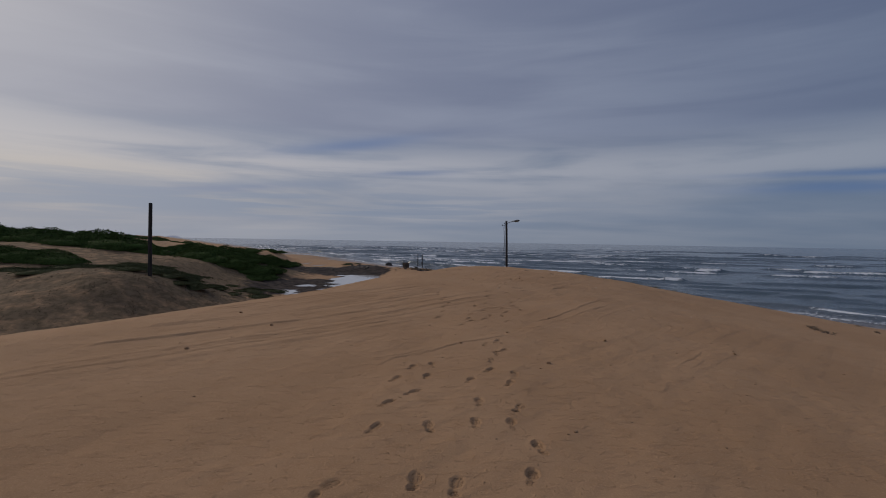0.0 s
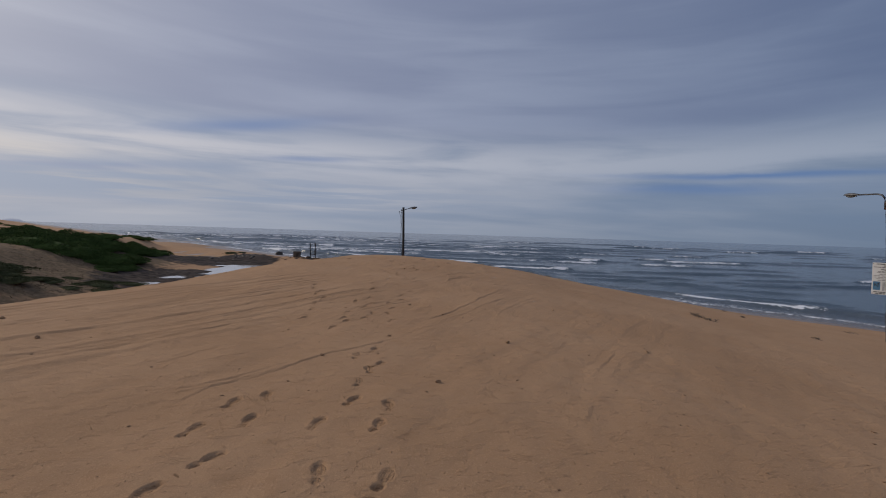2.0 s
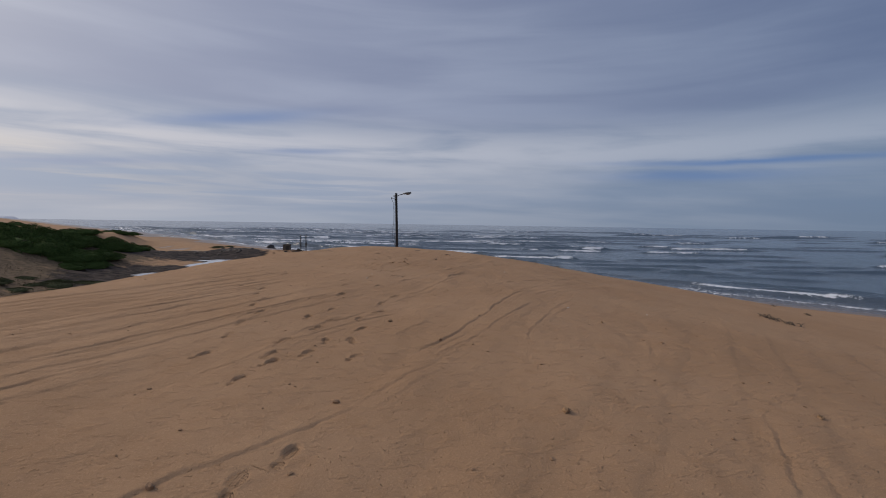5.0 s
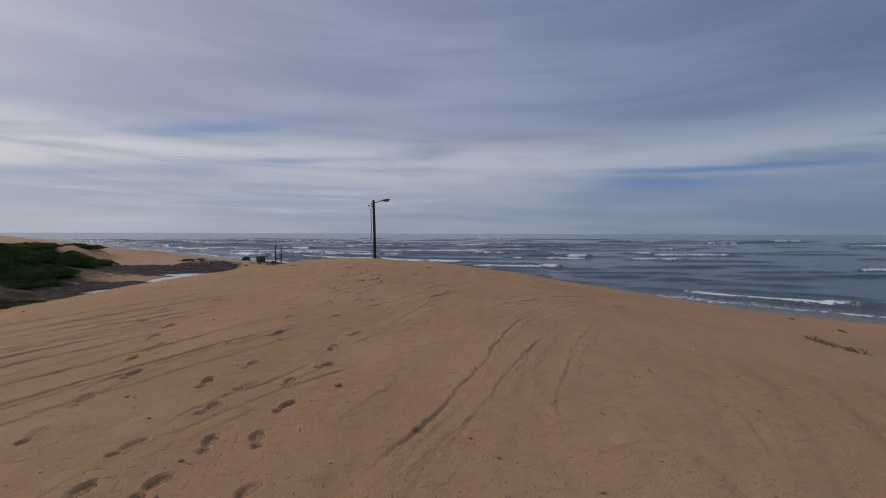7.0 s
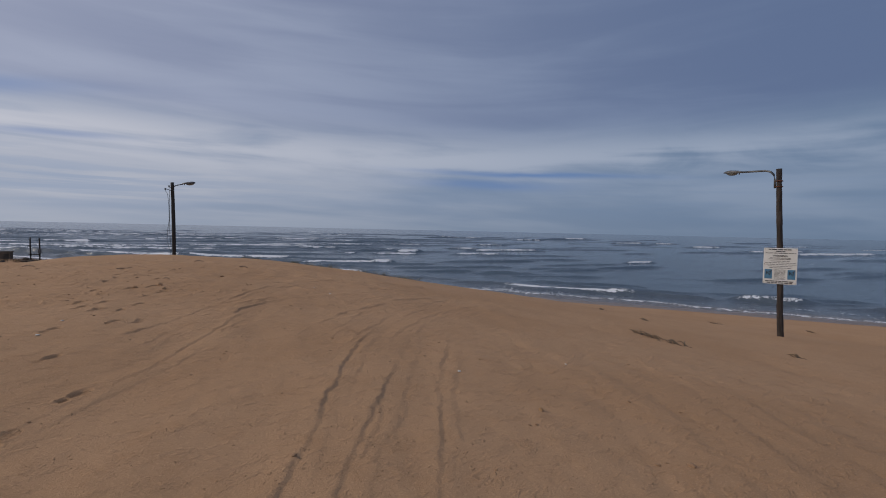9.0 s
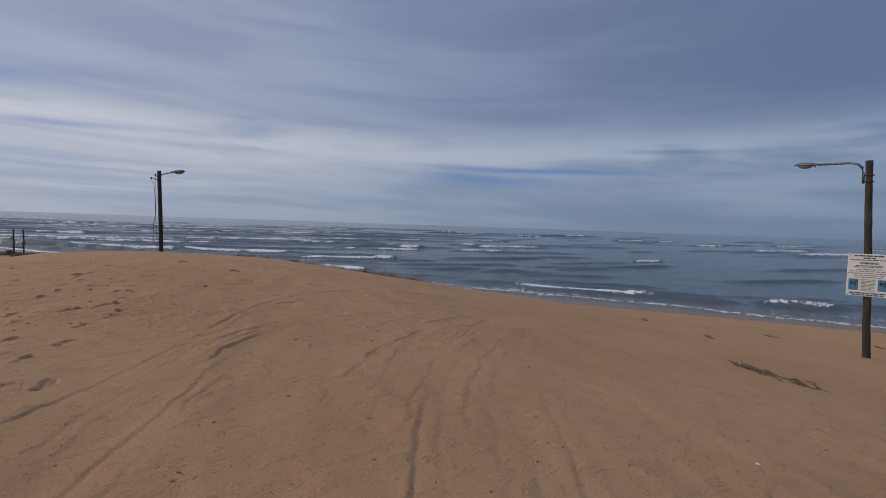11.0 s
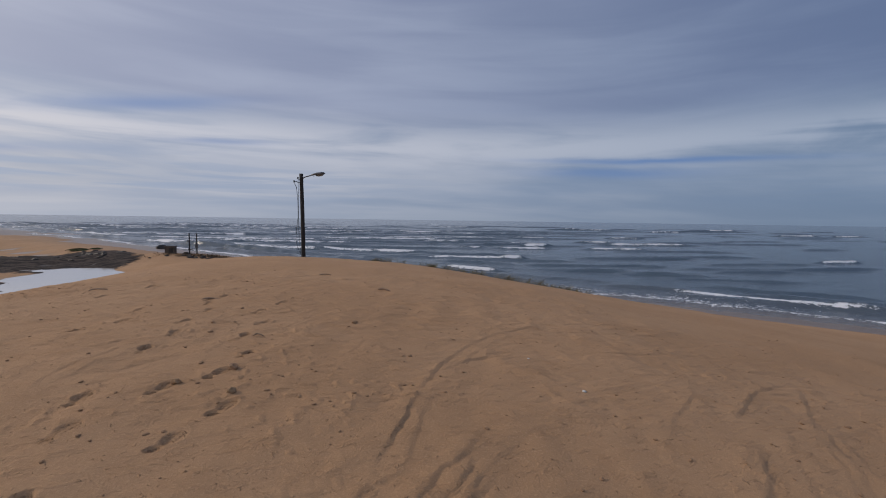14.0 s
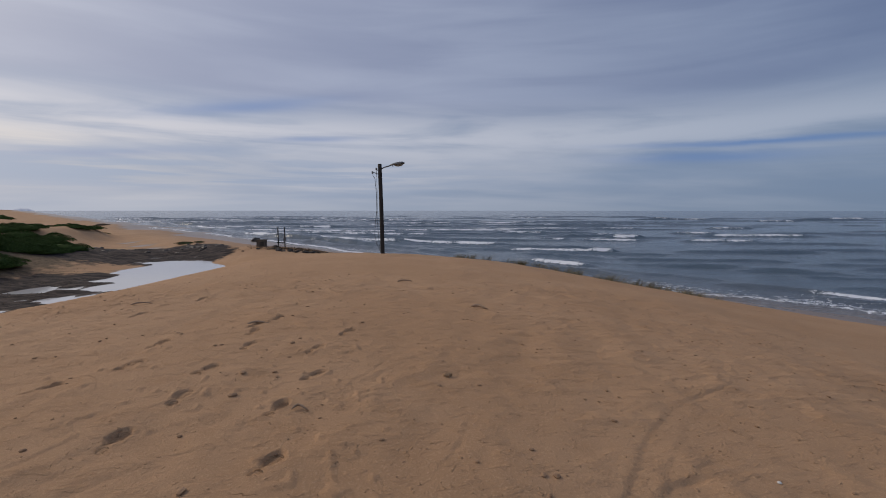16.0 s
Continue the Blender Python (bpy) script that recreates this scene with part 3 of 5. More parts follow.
PRINTS_NORTH = (
    (2.84, 16.87, -36), (2.41, 17.08, -29), (2.13, 17.22, -18), (2.96, 17.55, -36), (2.36, 17.83, -26), (3.22, 17.95, -35),
    (2.28, 18.37, -11), (2.77, 18.41, -27), (3.12, 18.63, -39), (3.32, 19.12, -26), (2.42, 19.50, -12), (3.27, 19.80, -20),
    (2.58, 20.06, -11), (1.57, 20.38, -29), (3.46, 20.39, -42), (2.60, 20.60, -28), (1.94, 20.82, -27), (3.43, 21.03, -28),
    (2.79, 21.22, -16), (1.94, 21.44, -23), (3.72, 21.60, -36), (2.74, 21.73, -11), (2.71, 22.04, -24), (2.92, 22.34, -11),
    (1.16, 22.89, -23), (1.26, 23.40, -10), (1.60, 23.87, -21),
)


def stretch_axis(lo, fine_lo, fine_hi, hi, step, growth):
    """Grid lines: even in the middle, wider and wider outwards."""
    mid = np.arange(fine_lo, fine_hi, step)

    def out(length):
        steps, d, total = [], step, 0.0
        while total < length:
            d = d * growth
            total += d
            steps.append(total)
        return np.array(steps if steps else [step])

    return np.concatenate([(fine_lo - out(fine_lo - lo))[::-1], mid, mid[-1] + out(hi - mid[-1])])


def smooth_line(points, step=0.06):
    pts = np.array(points)
    ext = np.vstack([2 * pts[0] - pts[1], pts, 2 * pts[-1] - pts[-2]])
    out = []
    for k in range(1, len(ext) - 2):
        a, b, c, d = ext[k - 1:k + 3]
        t = np.arange(0, 1, step / max(np.hypot(*(c - b)), step))[:, None]
        out.append(0.5 * (2 * b + (c - a) * t + (2 * a - 5 * b + 4 * c - d) * t ** 2 + (3 * b - a - 3 * c + d) * t ** 3))
    return np.vstack(out)


def build_ground():
    xs = np.concatenate([stretch_axis(-2600, -5.6, -1.5, -1.49, 0.045, 1.06)[:-1], np.arange(-1.49, 4.6, 0.016), stretch_axis(4.6, 4.61, 8.6, 900, 0.027, 1.06)[1:]])
    ys = np.concatenate([stretch_axis(-400, 2.3, 20.8, 20.82, 0.0165, 1.07)[:-1], stretch_axis(20.82, 20.84, 24.5, 3200, 0.024, 1.05)[1:]])
    X, Y = np.meshgrid(xs, ys)
    Z = land(X, Y)
    x0, x1 = np.searchsorted(xs, (-5.6, 10.2))
    y0, y1 = np.searchsorted(ys, (2.3, 26.0))
    rng = np.random.default_rng(7)

    def window(cx, cy, r):
        i0, i1 = np.searchsorted(xs, (cx - r, cx + r))
        j0, j1 = np.searchsorted(ys, (cy - r, cy + r))
        return slice(j0, j1), slice(i0, i1)

    # soft wind relief over the whole dune, stronger on its back
    open_sand = np.exp(-(np.maximum(np.abs(X - 3) - 16, 0) / 6) ** 2) * np.exp(-(np.maximum(np.abs(Y - 18) - 24, 0) / 6) ** 2)
    Z += open_sand * (0.026 * fractal(X * 0.5 - Y * 0.25, Y * 0.22 + X * 0.3, 21, 3) + 0.008 * fractal(X * 2.4 - Y * 1.2, Y * 1.0 + X * 0.6, 22, 3))
    # many fine parallel ruts on the landward side, worn wide ones towards the sea
    fine = (slice(y0, y1), slice(x0, x1))
    Xf, Yf = X[fine], Y[fine]
    lane = Xf - 1.15 * Yf + 0.010 * Yf * Yf + 0.10 * fractal(Xf * 0.4, Yf * 0.4, 31, 2)
    landward = sm(-10.2, -11.6, lane) * np.maximum(sm(15.0, 12.5, Yf), sm(20.0, 15.0, Yf) * sm(0.5, -0.5, Xf)) * sm(4.0, 6.0, Yf)
    for rate, seed, tall in ((2.3, 33, 0.014), (1.3, 39, 0.014)):
        ruts = (lane * rate + 0.10 * fractal(Xf * 3, Yf * 3, seed + 2, 3)) % 1.0
        scarp = sm(0.0, 0.86, ruts) * sm(1.0, 0.93, ruts)
        keep = np.clip(0.35 + 1.1 * lattice(np.floor(lane * rate) * 3.7, Yf * 0.25 + 9, seed), 0, 1)
        Z[fine] += landward * tall * scarp * keep
    seaward = sm(-6.8, -5.2, lane) * sm(15.0, 10.5, Yf)
    wide = (lane * 1.25 + 0.06 * fractal(Xf * 2, Yf * 2, 37, 3)) % 1.0
    Z[fine] += seaward * 0.008 * (sm(0.0, 0.70, wide) * sm(1.0, 0.84, wide)) * (0.6 + 0.4 * lattice(Xf * 0.5, Yf * 0.5, 38))
    Z[fine] += 0.0028 * fractal(Xf * 9, Yf * 9, 41, 3) * (0.5 + 0.5 * lattice(Xf * 0.6, Yf * 0.6, 42))
    north = sm(14, 20, Yf)
    Z[fine] += north * 0.017 * np.maximum(fractal(Xf * 2.6 + 0.8 * Yf, Yf * 3.8, 43, 4), 0)
    thin = np.clip(1 - 3.6 * np.abs(fractal(Xf * 1.3 + 0.5 * Yf, Yf * 2.4, 44, 3)), 0, 1) * np.clip(1.6 * lattice(Xf * 0.8, Yf * 0.9, 45), 0, 1)
    Z[fine] += (0.15 + 0.85 * north) * 0.014 * thin
    # small loose lumps kicked up beside the trails and over the crest
    pits = lattice(Xf * 15 + 0.8 * Yf, Yf * 12, 46) * (0.55 + 0.45 * lattice(Xf * 1.1, Yf * 1.1, 47))
    Z[fine] += (0.25 + 0.75 * north) * 0.012 * sm(0.42, 0.74, pits)
    # wheel track edges: a low ledge, sharp on its right
    lines = [(smooth_line(line[1:], 0.035), line[0]) for line in (*TRACKS_SOUTH, *TRACKS_MIDDLE, *TRACKS_SEAWARD, *TRACKS_BEND, *TRACKS_NORTH, *TRACKS_CREST)]
    for pts, bold in lines[:]:                             # the other edge of each wheel rut, fainter
        way = np.gradient(pts, axis=0)
        way /= np.linalg.norm(way, axis=1)[:, None]
        off = rng.uniform(0.09, 0.22)
        cut = slice(int(len(pts) * rng.uniform(0, 0.3)), max(8, int(len(pts) * rng.uniform(0.6, 1.0))))
        lines.append(((pts + off * np.stack([way[:, 1], -way[:, 0]], 1))[cut], bold * 0.30))
    for k, (pts, bold) in enumerate(lines):
        if len(pts) < 6:
            continue
        wob = np.stack([fractal(pts[:, 0] * 2.2, pts[:, 1] * 2.2, 50 + k, 5, 0.6), fractal(pts[:, 0] * 2.2, pts[:, 1] * 2.2, 90 + k, 5, 0.6)], 1)
        pts = pts + 0.028 * wob
        lo, hi = pts.min(0) - 0.5, pts.max(0) + 0.5
        i0, i1 = np.searchsorted(xs, (lo[0], hi[0]))
        j0, j1 = np.searchsorted(ys, (lo[1], hi[1]))
        seg = np.gradient(pts, axis=0)
        seg /= np.linalg.norm(seg, axis=1)[:, None]
        best = np.full((j1 - j0, i1 - i0), 9.0)
        sign, run = np.zeros_like(best), np.zeros_like(best)
        for p, (q, w) in enumerate(zip(pts, seg)):
            sj, si = window(q[0], q[1], 0.36)
            a, b = max(sj.start, j0), min(sj.stop, j1)
            c, d = max(si.start, i0), min(si.stop, i1)
            if a >= b or c >= d:
                continue
            dx, dy = X[a:b, c:d] - q[0], Y[a:b, c:d] - q[1]
            dist = np.hypot(dx, dy)
            loc = (slice(a - j0, b - j0), slice(c - i0, d - i0))
            near = dist < best[loc]
            best[loc] = np.where(near, dist, best[loc])
            sign[loc] = np.where(near, dx * w[1] - dy * w[0], sign[loc])
            run[loc] = np.where(near, p / len(pts), run[loc])
        Xl, Yl = X[j0:j1, i0:i1], Y[j0:j1, i0:i1]
        dd = np.where(best < 5, sign, 9.0) + 0.010 * fractal(Xl * 9, Yl * 9, 63 + k, 3)
        fade = sm(0, 0.07, run) * sm(1, 0.88, run) * np.clip(0.75 + 0.75 * lattice(Xl * 1.6, Yl * 1.6, 60 + k), 0, 1.3)
        depth = (0.0085 + 0.003 * rng.random()) * (0.28 + 0.80 * bold)
        fall = 0.007 + 0.004 * bold
        ledge = np.where(dd < 0, np.exp(-(dd / 0.13) ** 2), 1.0) * sm(fall, -fall, dd)
        trough = np.exp(-((dd - 0.017) / 0.018) ** 2)
        Z[j0:j1, i0:i1] += depth * fade * (0.85 * ledge - 0.30 * trough)
    sole_u, sole_v = np.full_like(Z, 2.0), np.full_like(Z, 2.0)
    # shoe prints: sole and heel pressed in with barred treads, sand pushed up round them
    for k, (px, py, toe) in enumerate((*PRINTS_START, *PRINTS_SOUTH, *PRINTS_MIDDLE, *PRINTS_NORTH)):
        w = window(px, py, 0.26)
        turn = radians(toe)
        dx, dy = X[w] - px, Y[w] - py
        u, v = dx * math.cos(turn) + dy * math.sin(turn), -dx * math.sin(turn) + dy * math.cos(turn)
        u = u + 0.6 * (v - 0.02) ** 2 * (1 if k % 2 else -1)
        nearer = np.hypot(u, v) < np.hypot(sole_u[w], sole_v[w])
        sole_u[w], sole_v[w] = np.where(nearer, u, sole_u[w]), np.where(nearer, v, sole_v[w])
        sole = np.hypot(u / 0.049, (v - 0.050) / 0.088)
        heel = np.hypot(u / 0.037, (v + 0.095) / 0.042)
        rim = 0.06 * lattice(X[w] * 22, Y[w] * 22, 72 + k)
        sole, heel = sole + rim, heel + rim
        half = rng.random()                                # some trodden by the toe or the heel alone, some blown half full
        sole_deep, heel_deep = (0.45, 1.0) if half < 0.12 else (1.0, 0.4) if half > 0.88 else (1.0, 1.0)
        deep = 0.012 + 0.009 * rng.random()
        fill = np.clip(0.90 + 0.4 * (v / 0.15) * rng.normal() + 0.3 * lattice(X[w] * 12, Y[w] * 12, 71), 0.3, 1.2)
        press = np.maximum(sole_deep * sm(1.06, 0.90, sole), heel_deep * sm(1.10, 0.86, heel))
        d = np.minimum(sole, heel)
        Z[w] += deep * (-1.25 * press * fill + 0.38 * np.exp(-((d - 1.22) / 0.14) ** 2) * (0.6 + 0.6 * lattice(X[w] * 9, Y[w] * 9, 70)))
    GROUND.update(x=xs, y=ys, z=Z)
    s = off_shore(X, Y)
    damp = sm(-5.2, -2.4, s + 0.9 * lattice(along_shore(X, Y) * 0.15, s * 0.1, 77)) + 0.6 * sm(-3.02, -3.14, Z) * sm(-6, -10, X) + 0.42 * sm(-34, -10, s) * sm(58, 74, Y)
    mud = mud_zone(X, Y) * sm(-4, -8, X)
    litter = np.clip(sm(-7, -16, X + 0.25 * (Y - 30)) * sm(70, 58, Y) * sm(8, 16, Y) * (0.62 + 0.25 * bell(X, Y, -20, 36, 9, 12)), 0, 1) + 0.42 * bell(X, Y, -2.0, 66.0, 4.5, 1.6) + 0.55 * sm(-26, -50, s) * sm(105, 150, Y) + 0.5 * bell(X, Y, -21.5, 57, 4.5, 9)
    ob = grid_mesh("ground", X, Y, Z, SAND, {"damp": damp, "mud": mud, "litter": litter, "sole_u": sole_u, "sole_v": sole_v})
    tagged(ob, "trampled tan dune sand sloping to a beach and lagoon", "ground", kind="structure")


# Breaking crests: metres off shore, along shore, half length, height.
BREAKERS = (
    (92, 54, 7, 0.5), (56, 35, 3, 0.4), (83, 31, 5, 0.45), (120, 33, 6, 0.55), (80, 18, 11, 0.55), (58, 19, 6, 0.4), (244, 88, 17, 0.9), (235, 41, 11, 0.8),
    (339, 24, 12, 1.0), (55, 58, 6, 0.45), (9, 21, 4.5, 0.38), (12, 45, 1.6, 0.25), (41, 42, 2.5, 0.35), (25, 24, 1.8, 0.3), (128, 112, 6, 0.6),
    (7.5, -21, 3.6, 0.34), (182, -44, 9, 0.7), (52, -13, 3.5, 0.35), (221, -14, 11, 0.8), (137, -72, 26, 0.7), (150, -60, 18, 0.6))


def build_sea():
    # rings about the dune, so that the rows follow the crests
    rings = [20.0]
    while rings[-1] < 4300:
        r = rings[-1]
        rings.append(r + (0.30 + 0.0038 * (r - 20) if r < 420 else r * 0.04))
    rings = np.array(rings)
    turns = np.concatenate([np.arange(-150, -96, 1.5), np.arange(-96, 34, 0.21)])
    A, R = np.meshgrid(np.radians(turns), rings, indexing="ij")
    X, Y = 3 - np.sin(A) * R, 14 + np.cos(A) * R
    S, U = off_shore(X, Y), along_shore(X, Y)
    rng = np.random.default_rng(11)
    Z = np.full(S.shape, SEA) + sm(0, 25, S) * sm(420, 200, S) * (0.045 * fractal(X * 0.16 + Y * 0.03, Y * 0.38, 12, 3) + 0.030 * fractal(X * 0.5 + Y * 0.1, Y * 1.1, 13, 2) * sm(160, 60, S))
    foam = np.zeros_like(S)
    waves = [(s, u, 0.75 * ln, 0.95 * h, 0.78 if u > 25 else 0.95) for s, u, ln, h in BREAKERS]
    for k in range(260):                                   # unbroken swells and smaller caps
        s = 6 + 430 * rng.random() ** 1.7
        u = 20 + (rng.random() - 0.42) * (130 + 2.2 * s)
        white = 0.95 if rng.random() < (0.12 if u > 45 else 0.06) else 0.0
        waves.append((s, u, (3 + 7 * rng.random()) * (0.7 + s / 260), (0.14 + 0.22 * rng.random()) * (0.7 + s / 260), white))
    for k in range(170):                                   # the long beach up the coast
        s = 5 + 150 * rng.random() ** 1.4
        u = 40 + 330 * rng.random()
        waves.append((s, u, 5 + 16 * rng.random(), 0.20 + 0.30 * rng.random(), 0.95 if rng.random() < 0.28 else 0.0))
    for k, (s, u, ln, h, white) in enumerate(waves):
        tilt = 0.95 * sm(3, 40, np.array(s)) + 0.05 * rng.normal()
        wide = 0.55 + 1.2 * h + 0.003 * s
        cx, cy = 28 + 0.85 * (s - 0.28) - 0.53 * u - 3, 36 + 0.53 * (s - 0.28) + 0.85 * u - 14
        dist, reach = math.hypot(cx, cy), 1.8 * ln * math.sqrt(1 + tilt * tilt) + 5 * wide
        turn = math.degrees(math.atan2(-cx, cy))
        i0, i1 = np.searchsorted(rings, (dist - reach, dist + reach))
        j0, j1 = np.searchsorted(turns, (turn - math.degrees(reach / dist), turn + math.degrees(reach / dist)))
        if i1 - i0 < 2 or j1 - j0 < 2:
            continue
        a, b = S[j0:j1, i0:i1], U[j0:j1, i0:i1]
        d = (a - s + tilt * (b - u) + 0.9 * lattice(b * 0.12, b * 0 + k, 5) + 0.35 * lattice(b * 0.5, b * 0 + k, 6)) / math.sqrt(1 + tilt * tilt)
        ends = sm(1.45, 0.6, np.abs(b - u) / ln)
        Z[j0:j1, i0:i1] += h * ends * (np.exp(-(d / np.where(d < 0, wide * 0.55, wide * 1.3)) ** 2) - 0.22 * np.exp(-((d + 1.8 * wide) / wide) ** 2))
        if white:
            core = sm(1.15, 0.55, np.abs(b - u) / ln)
            front = np.exp(-(np.maximum(np.abs(d + 0.25 * wide) - 0.18 * wide, 0) / (0.30 * wide)) ** 2) * (0.85 + 0.35 * lattice(b * 0.8, d * 0.8 + k, 9))
            lace = 0.55 * np.exp(-((d - 1.5 * wide) / (1.3 * wide)) ** 2)
            foam[j0:j1, i0:i1] = np.maximum(foam[j0:j1, i0:i1], white * core * np.maximum(front, lace * 0.62))
    # the swash: thin uneven sheets with a bright rim
    edge = S - 0.9 * lattice(U * 0.13, U * 0, 81) - 0.35 * lattice(U * 0.5, U * 0, 82)
    foam = np.maximum(foam, 0.85 * np.exp(-((edge + 1.1) / 0.28) ** 2))
    second = S - 1.3 - 1.0 * lattice(U * 0.09, U * 0 + 3, 83) - 0.4 * lattice(U * 0.4, U * 0, 84)
    foam = np.maximum(foam, (0.70 + 0.3 * lattice(U * 0.07, U * 0, 85)) * np.exp(-(second / 0.45) ** 2))
    foam = np.maximum(foam, 0.50 * sm(8.5, 3.0, S) * sm(0.5, 2.0, S) * (0.55 + 0.45 * lattice(S * 0.5, U * 0.22, 86)))
    Z += 0.07 * np.exp(-((second - 0.3) / 0.6) ** 2) * sm(-1, 1, S)
    Z = np.where(S < 2.0, SEA + (Z - SEA) * sm(-1.5, 2.0, S) + 0.105 * np.maximum(-S, 0) * sm(-2.2, 0, edge), Z)
    Z = np.where(edge < -1.25, Z - 0.30 * (-1.25 - edge), Z)
    shallow = 0.95 * sm(3.5, 0.0, S) + 0.25 * sm(12, 3, S)
    ob = grid_mesh("sea", X, Y, Z, WATER, {"foam": foam, "shallow": shallow})
    tagged(ob, "grey-blue sea with lines of white breaking waves", "sea", kind="structure")


def build_pool():
    xs, ys = np.linspace(-27, -3, 60), np.linspace(36, 67, 60)
    X, Y = np.meshgrid(xs, ys)
    Z = np.full(X.shape, -3.11)
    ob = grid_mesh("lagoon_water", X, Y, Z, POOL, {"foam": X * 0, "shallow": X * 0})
    tagged(ob, "still lagoon pool with pale sky reflection in its colour, among dark mud", "water", kind="structure")


build_ground()
build_sea()
build_pool()


# ---------------------------------------------------------------- street lamps and poles
def empty(name, at, turn=0.0):
    ob = new(name)
    ob.matrix_world = pose(*at, 0, 0, turn)
    return ob


def lamp_head(parent, at, length=0.62):
    """Cobra-head lantern along +x from its neck."""
    x, y, z = at
    bm = bmesh.new()
    stations = ((0.0, 0.045, 0.035), (0.08, 0.07, 0.05), (0.22, 0.12, 0.075), (0.40, 0.145, 0.085), (0.54, 0.125, 0.07), (length, 0.05, 0.03))
    rings = []
    for sx, w, h in stations:
        rings.append([bm.verts.new((x + sx, y + w * math.cos(a), z + max(h * math.sin(a), -0.25 * h) + 0.02)) for a in (2 * math.pi * k / 14 for k in range(14))])
    for a, b in zip(rings, rings[1:]):
        for k in range(14):
            bm.faces.new((a[k], a[(k + 1) % 14], b[(k + 1) % 14], b[k]))
    bm.faces.new(rings[0][::-1])
    bm.faces.new(rings[-1])
    head = part("lamp_head", bm, HOUSING, parent, "grey weathered cobra-head lantern", True)
    bm = bmesh.new()
    made = bmesh.ops.create_uvsphere(bm, u_segments=16, v_segments=8, radius=1)
    for v in made["verts"]:
        v.co = Vector((x + 0.36 + v.co.x * 0.20, y + v.co.y * 0.11, z + min(v.co.z, 0.1) * 0.085))
    part("diffuser", bm, DIFFUSER, head, "dull clear plastic bowl", True)
    bm = tube(bmesh.new(), ((x + 0.10, y, z - 0.005), (x + 0.10, y, z - 0.055)), 0.018, 8)
    part("latch", bm, STEEL, head)


def beach_lamp():
    """Tall rough pole by the beach with a long bent arm."""
    bx, by = 20.03, 14.07
    base = height_at(bx, by)
    top = 3.62
    lamp = empty("street_lamp", (bx, by, base))
    lean = ((0.01, -0.03, -0.6), (0.01, 0, 0.0), (0.0, 0.05, 0.9), (0.01, 0.09, 1.8), (-0.01, 0.13, 2.7), (-0.02, 0.18, 3.6), (-0.04, 0.22, 4.5), (-0.06, 0.26, top - base))
    pts = smooth_path(lean, 34)
    bm = tube(bmesh.new(), pts, [0.090 - 0.012 * k / len(pts) + (0.008 if k % 5 == 0 else 0) for k in range(len(pts))], 14, 0.16, 3)
    part("pole", bm, GREY_WOOD, lamp, "rough weathered timber pole", True)
    arm_dir = Vector((math.sin(radians(14)), math.cos(radians(14)), 0))
    turn = math.degrees(math.atan2(arm_dir.y, arm_dir.x))
    holder = part("arm", tube(bmesh.new(), [Vector((-0.06, 0.26, top - base)) + arm_dir * d + Vector((0, 0, h)) for d, h in
                                            ((0.10, -0.62), (0.11, -0.35), (0.15, -0.18), (0.25, -0.07), (0.42, -0.02), (0.8, 0.0), (1.22, 0.02))], 0.032, 10), STEEL, lamp, "bent galvanised steel arm", True)
    for dz in (-0.58, -0.40):
        bm = bmesh.new()
        tube(bm, [(0.092 * math.cos(a) - 0.055, 0.092 * math.sin(a) + 0.235, top - base + dz) for a in (2 * math.pi * k / 18 for k in range(19))], 0.018, 6)
        part("clamp", bm, RUST, lamp, "rusted steel clamp")
    head_at = Vector((-0.06, 0.26, top - base)) + arm_dir * 1.20 + Vector((0, 0, 0.0))
    before = set(bpy.data.objects)
    lamp_head(lamp, (0, 0, 0), 0.66)
    for ob in set(bpy.data.objects) - before:
        ob.data.transform(pose(*head_at, 0, -3, turn))
    tagged(lamp, "rough timber street lamp pole standing in beach sand", "street lamp", "street lamps")
    return Vector((bx, by, base))


def smooth_path(points, count):
    out, n = [], len(points) - 1
    for k in range(count + 1):
        f = k / count * n
        i = min(int(f), n - 1)
        out.append(Vector(points[i]).lerp(Vector(points[i + 1]), f - i))
    return out


